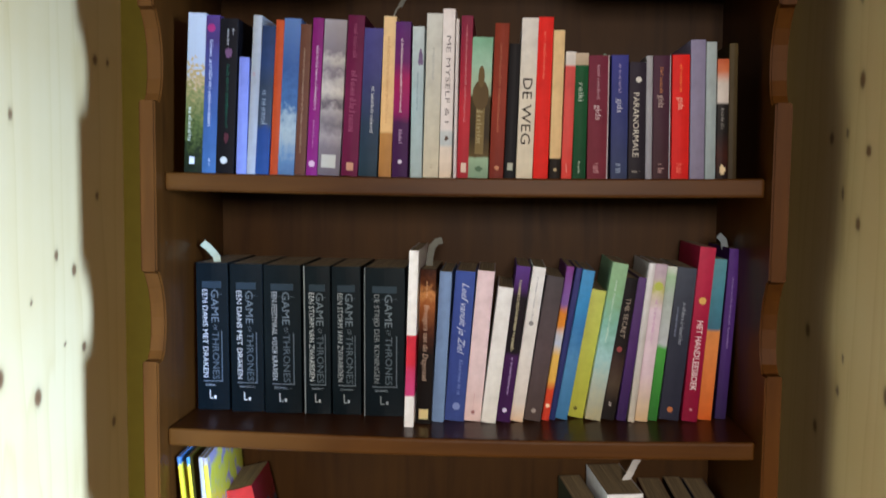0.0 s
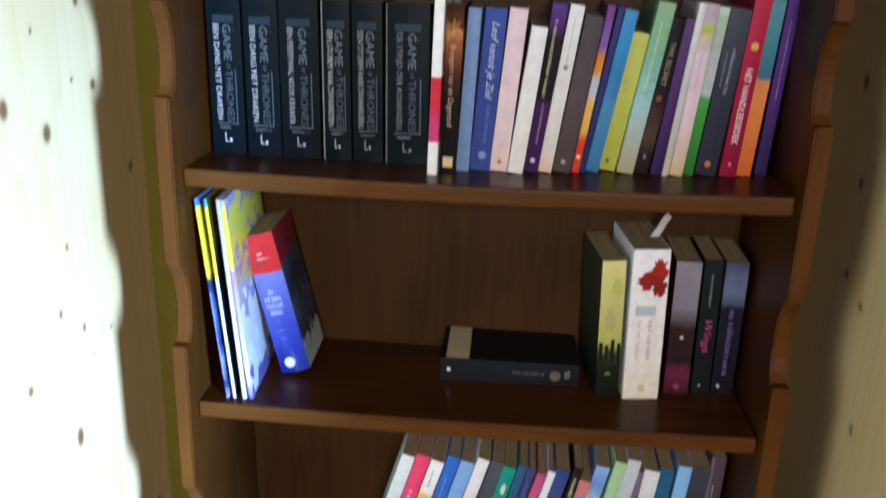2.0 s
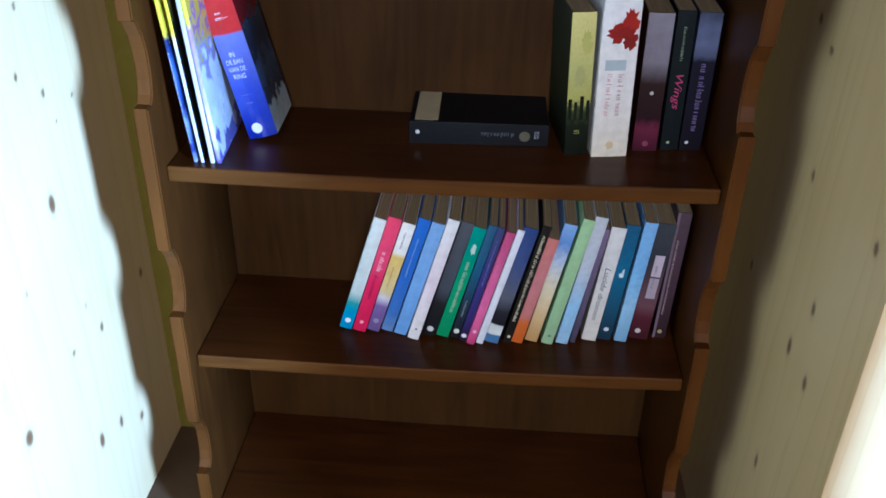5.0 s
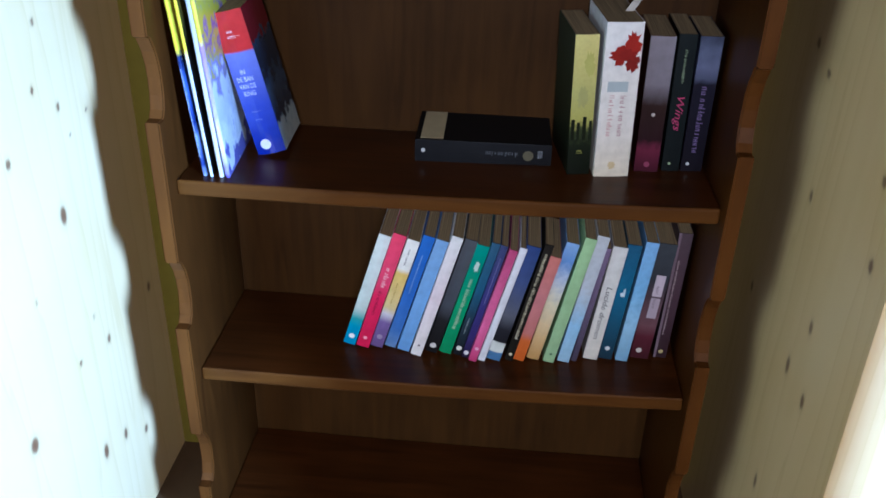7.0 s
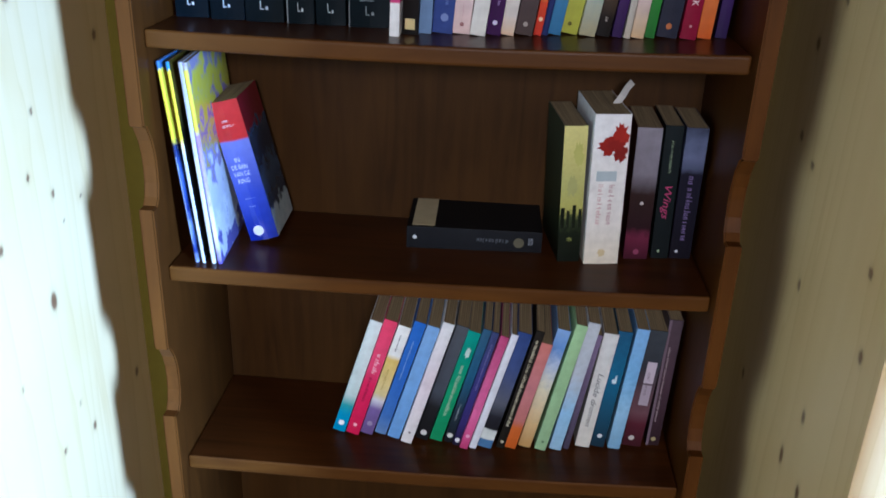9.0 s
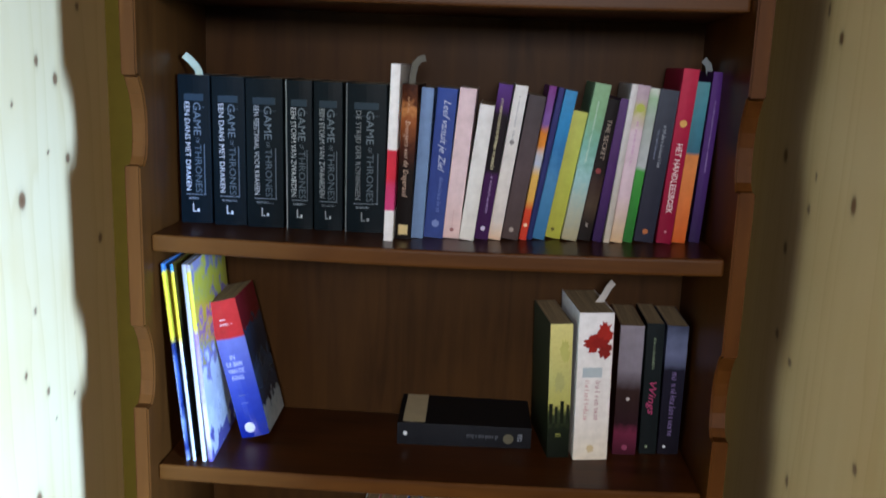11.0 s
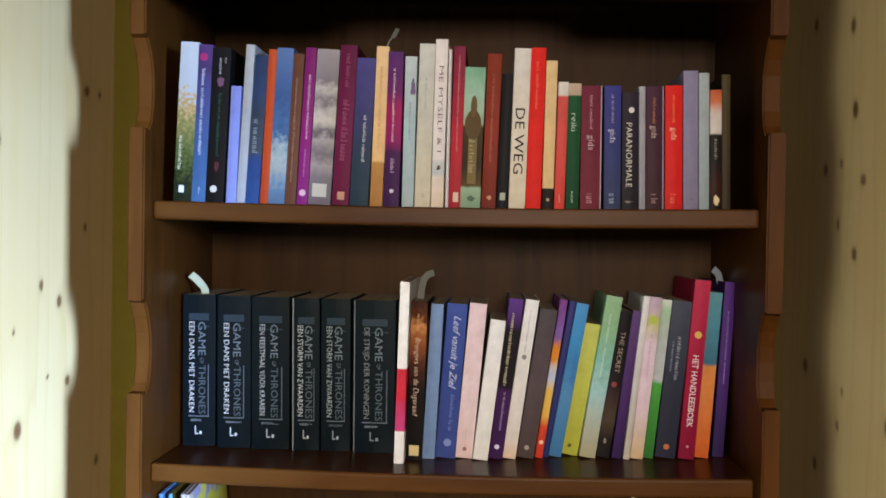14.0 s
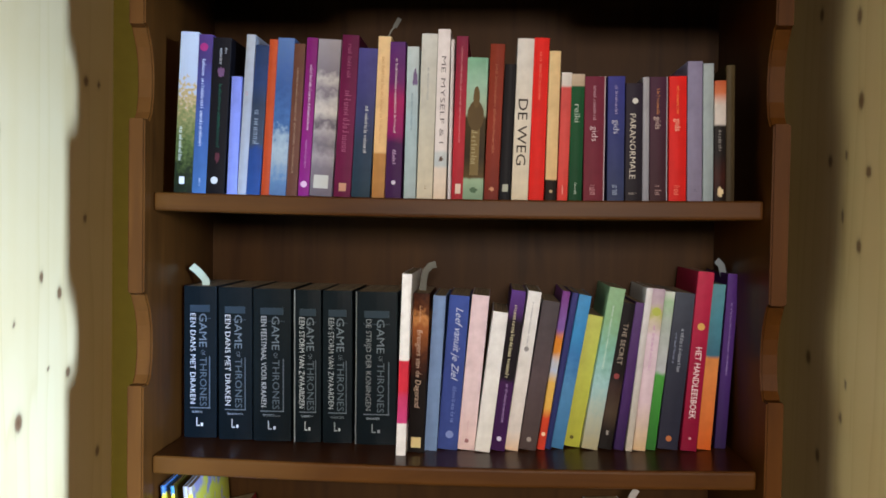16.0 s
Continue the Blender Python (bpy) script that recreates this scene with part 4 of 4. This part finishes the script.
book(W, 0.3205, 0.0215, 0.231, 16.2, 0.090, [(0, "#6d98cf"), (0.5, "#78a2d6"), (1, "#7ea3d2")], "light blue paperback")
book(W, 0.3450, 0.0190, 0.245, 15.7, 0.079, [(0, "#ddd8d6"), (0.5, "#dacbd2"), (1, "#dddddf")], "white and pale pink paperback", [("disc", "#7a7272", 0.09, 0.5, 0.0022)])
book(W, 0.3690, 0.0212, 0.234, 15.6, 0.091, [(0, "#1a191b"), (0.3, "#242426"), (0.42, "#474c56"), (1, "#52565e")], "dark grey paperback with a black foot", [("disc", "#d5d3cf", 0.065, 0.5, 0.0056)])
book(W, 0.3935, 0.0212, 0.224, 15.0, 0.091, [(0, "#2a8756"), (0.5, "#2b9166"), (0.85, "#248978"), (1, "#2a9185")], "green paperback with a pale script title", [("words", "#b2c1a7", 0.24, 0.72, 0.35, 0.75, 3), ("blot", "#c2d3cb", 0.76, 0.88, 0.3, 0.8, 31)])
book(W, 0.4180, 0.0140, 0.231, 14.4, 0.089, [(0, "#1a1a1d"), (0.3, "#263441"), (0.6, "#2a5878"), (1, "#365876")], "dark blue paperback with a black foot", [("disc", "#d8d5cb", 0.065, 0.5, 0.0050), ("words", "#b9c1c1", 0.2, 0.36, 0.35, 0.65, 1)])
book(W, 0.4330, 0.0120, 0.231, 14.3, 0.082, [(0, "#201b2b"), (0.2, "#362c66"), (0.6, "#383674"), (1, "#3d456c")], "indigo paperback with a small white emblem", [("disc", "#dbdada", 0.05, 0.5, 0.0044), ("words", "#9691c1", 0.5, 0.9, 0.4, 0.65, 4)])
book(W, 0.4460, 0.0138, 0.229, 14.7, 0.073, [(0, "#ab3866"), (0.1, "#c85285"), (0.3, "#cf6295"), (0.7, "#c15a89"), (1, "#b24976")], "magenta pink paperback", [("disc", "#e1abc4", 0.12, 0.5, 0.0034)], mottle=0.07, scale=100)
book(W, 0.4622, 0.0120, 0.232, 14.6, 0.076, [(0, "#d5d6dd"), (1, "#d8d8e1")], "thin white paperback")
book(W, 0.4765, 0.0238, 0.232, 13.6, 0.079, [(0, "#4d729c"), (0.07, "#4d729c"), (0.075, "#d0d3cf"), (0.16, "#cbcfcb"), (0.17, "#201f24"), (0.28, "#26262d"), (0.4, "#585a66"), (0.7, "#414e7a"), (1, "#33457a")], "navy and grey paperback with a label at its foot", mottle=0.01)
book(W, 0.5075, 0.0142, 0.236, 12.9, 0.081, [(0, "#1d1a16"), (1, "#24201d")], "black paperback with a cream title", [("words", "#d5cbae", 0.2, 0.94, 0.25, 0.75, 6), ("disc", "#c1b69c", 0.06, 0.5, 0.0030)])
book(W, 0.5225, 0.0185, 0.212, 12.9, 0.082, [(0, "#b9581d"), (0.2, "#c1622b"), (0.27, "#b26e6a"), (0.6, "#b9767a"), (1, "#bd726a")], "salmon and orange paperback", mottle=0.03)
book(W, 0.5450, 0.0215, 0.235, 12.0, 0.088, [(0, "#b28952"), (0.2, "#cbab7a"), (0.5, "#d3cbae"), (0.7, "#b2bdd2"), (0.85, "#688dc8"), (1, "#87a7d6")], "sandy paperback with a blue head", mottle=0.07, scale=100)
book(W, 0.5730, 0.0190, 0.248, 11.4, 0.082, [(0, "#91ae85"), (0.5, "#95b689"), (1, "#9ec191")], "light green paperback", [("disc", "#5e765a", 0.07, 0.5, 0.0024)])
book(W, 0.5975, 0.0205, 0.250, 10.0, 0.085, [(0, "#95b4cb"), (0.3, "#91b9da"), (0.6, "#b3b9c4"), (1, "#b9bdc4")], "pale blue and grey paperback", mottle=0.07, scale=100)
book(W, 0.6210, 0.0100, 0.226, 9.0, 0.090, [(0, "#474152"), (1, "#786885")], "thin mauve paperback")
book(W, 0.6415, 0.0245, 0.223, 7.0, 0.097, [(0, "#cfc8bd"), (0.5, "#d0cdc8"), (1, "#d2d1cf")], "white paperback with a handwritten style title", [("text", "#49494e", "Lucide dromen", 0.19, 0.66, 0.50, 0.0095, 0.2)])
book(W, 0.6675, 0.0235, 0.226, 6.2, 0.100, [(0, "#1f2f3c"), (0.3, "#254d66"), (0.6, "#276385"), (1, "#2a5676")], "dark teal paperback", [("disc", "#d0d2d4", 0.10, 0.5, 0.0042), ("blot", "#cbdae1", 0.56, 0.61, 0.3, 0.75, 41), ("blot", "#bdcfda", 0.58, 0.65, 0.5, 0.7, 43)], mottle=0.07, scale=100)
book(W, 0.6965, 0.0208, 0.233, 5.8, 0.097, [(0, "#7aa0bd"), (0.3, "#93b9d6"), (0.6, "#7aabd6"), (1, "#82aedd")], "sky blue paperback", mottle=0.09, scale=110)
book(W, 0.7215, 0.0320, 0.226, 4.6, 0.106, [(0, "#3c1b21"), (0.2, "#53242f"), (0.3, "#68474e"), (0.7, "#383a40"), (1, "#3f4349")], "dark maroon and grey paperback with a pale label", [("band", "#bdaeb9", 0.56, 0.74, 0.34, 0.82), ("band", "#a798a3", 0.37, 0.545, 0.34, 0.82), ("words", "#82767e", 0.46, 0.66, 0.45, 0.65, 2), ("disc", "#c1b9b2", 0.075, 0.4, 0.0048)], mottle=0.02)
book(W, 0.7620, 0.0225, 0.243, 2.2, 0.112, [(0, "#2f1f23"), (0.5, "#47343d"), (1, "#4e4047")], "dark plum paperback with pale lettering", [("band", "#71606a", 0.0, 1.0, 0.02, 0.20), ("words", "#a59396", 0.2, 0.8, 0.3, 0.5, 4), ("disc", "#a7966a", 0.055, 0.5, 0.0040)], depth=0.13)


# ---- bookmarks ----
def strip(name, points, width, colour, label):
    """A bent paper or ribbon strip that follows points, with a thickness."""
    bm = bmesh.new()
    pts = [Vector(p) for p in points]
    rows = []
    for i, p in enumerate(pts):
        along = (pts[min(i + 1, len(pts) - 1)] - pts[max(i - 1, 0)]).normalized()
        across = along.cross(Vector((0, -1, 0.15))).normalized() * width / 2
        off = along.cross(across).normalized() * 0.0004
        rows.append([bm.verts.new(p - across - off), bm.verts.new(p + across - off), bm.verts.new(p + across + off), bm.verts.new(p - across + off)])
    for a, b in zip(rows, rows[1:]):
        for j in range(4):
            bm.faces.new((a[j], a[(j + 1) % 4], b[(j + 1) % 4], b[j]))
    bm.faces.new(rows[0][::-1])
    bm.faces.new(rows[-1])
    bmesh.ops.recalc_face_normals(bm, faces=bm.faces[:])
    ob = new(name, mesh_of(bm, name))
    ob.data.materials.append(flat_ink(colour))
    return tagged(ob, label, "bookmark", "bookmarks")


strip("bookmark", [(0.031, 0.13, 1.333), (0.030, 0.129, 1.346), (0.0265, 0.126, 1.352), (0.020, 0.121, 1.361), (0.013, 0.116, 1.368)], 0.011, "#b4bca0", "pale paper bookmark bent over a black book")
strip("bookmark", [(0.352, 0.13, 1.335), (0.353, 0.13, 1.352), (0.356, 0.13, 1.366), (0.363, 0.13, 1.374), (0.371, 0.13, 1.376)], 0.010, "#6a6a62", "grey ribbon bookmark standing out of a book")
strip("bookmark", [(0.793, 0.16, 1.345), (0.792, 0.16, 1.365), (0.788, 0.16, 1.381), (0.780, 0.158, 1.388)], 0.010, "#7c8488", "grey ribbon bookmark curling above a book")
strip("bookmark", [(0.304, 0.06, 1.67), (0.305, 0.06, 1.69), (0.309, 0.058, 1.699), (0.316, 0.056, 1.706)], 0.0018, "#8a8a80", "thin cord bookmark above the upper books")
strip("bookmark_tassel", [(0.314, 0.056, 1.703), (0.318, 0.056, 1.710), (0.321, 0.055, 1.715)], 0.006, "#6c6c66", "small tassel on a thin bookmark cord")
strip("bookmark", [(0.594, 0.09, 1.625), (0.597, 0.088, 1.637), (0.600, 0.086, 1.643)], 0.005, "#6f8070", "short green bookmark above a maroon guide")
strip("bookmark", [(0.652, 0.165, 0.995), (0.654, 0.165, 1.008), (0.663, 0.17, 1.020), (0.670, 0.18, 1.030), (0.678, 0.19, 1.037)], 0.010, "#b8b4ae", "white ribbon bookmark on a thick white book")
label_card = new("paper_label", mesh_of(box_bm(0, 0.036, 0, 0.118, 0, 0.0006), "paper_label"))
label_card.data.materials.append(flat_ink("#a89878"))
label_card.matrix_world = pose(0.352, 0.134, on_shelf("lower", 0.42) + 0.0366, 0, 0, 1.5)
tagged(label_card, "tan printed card lying on the flat dark book", "label")
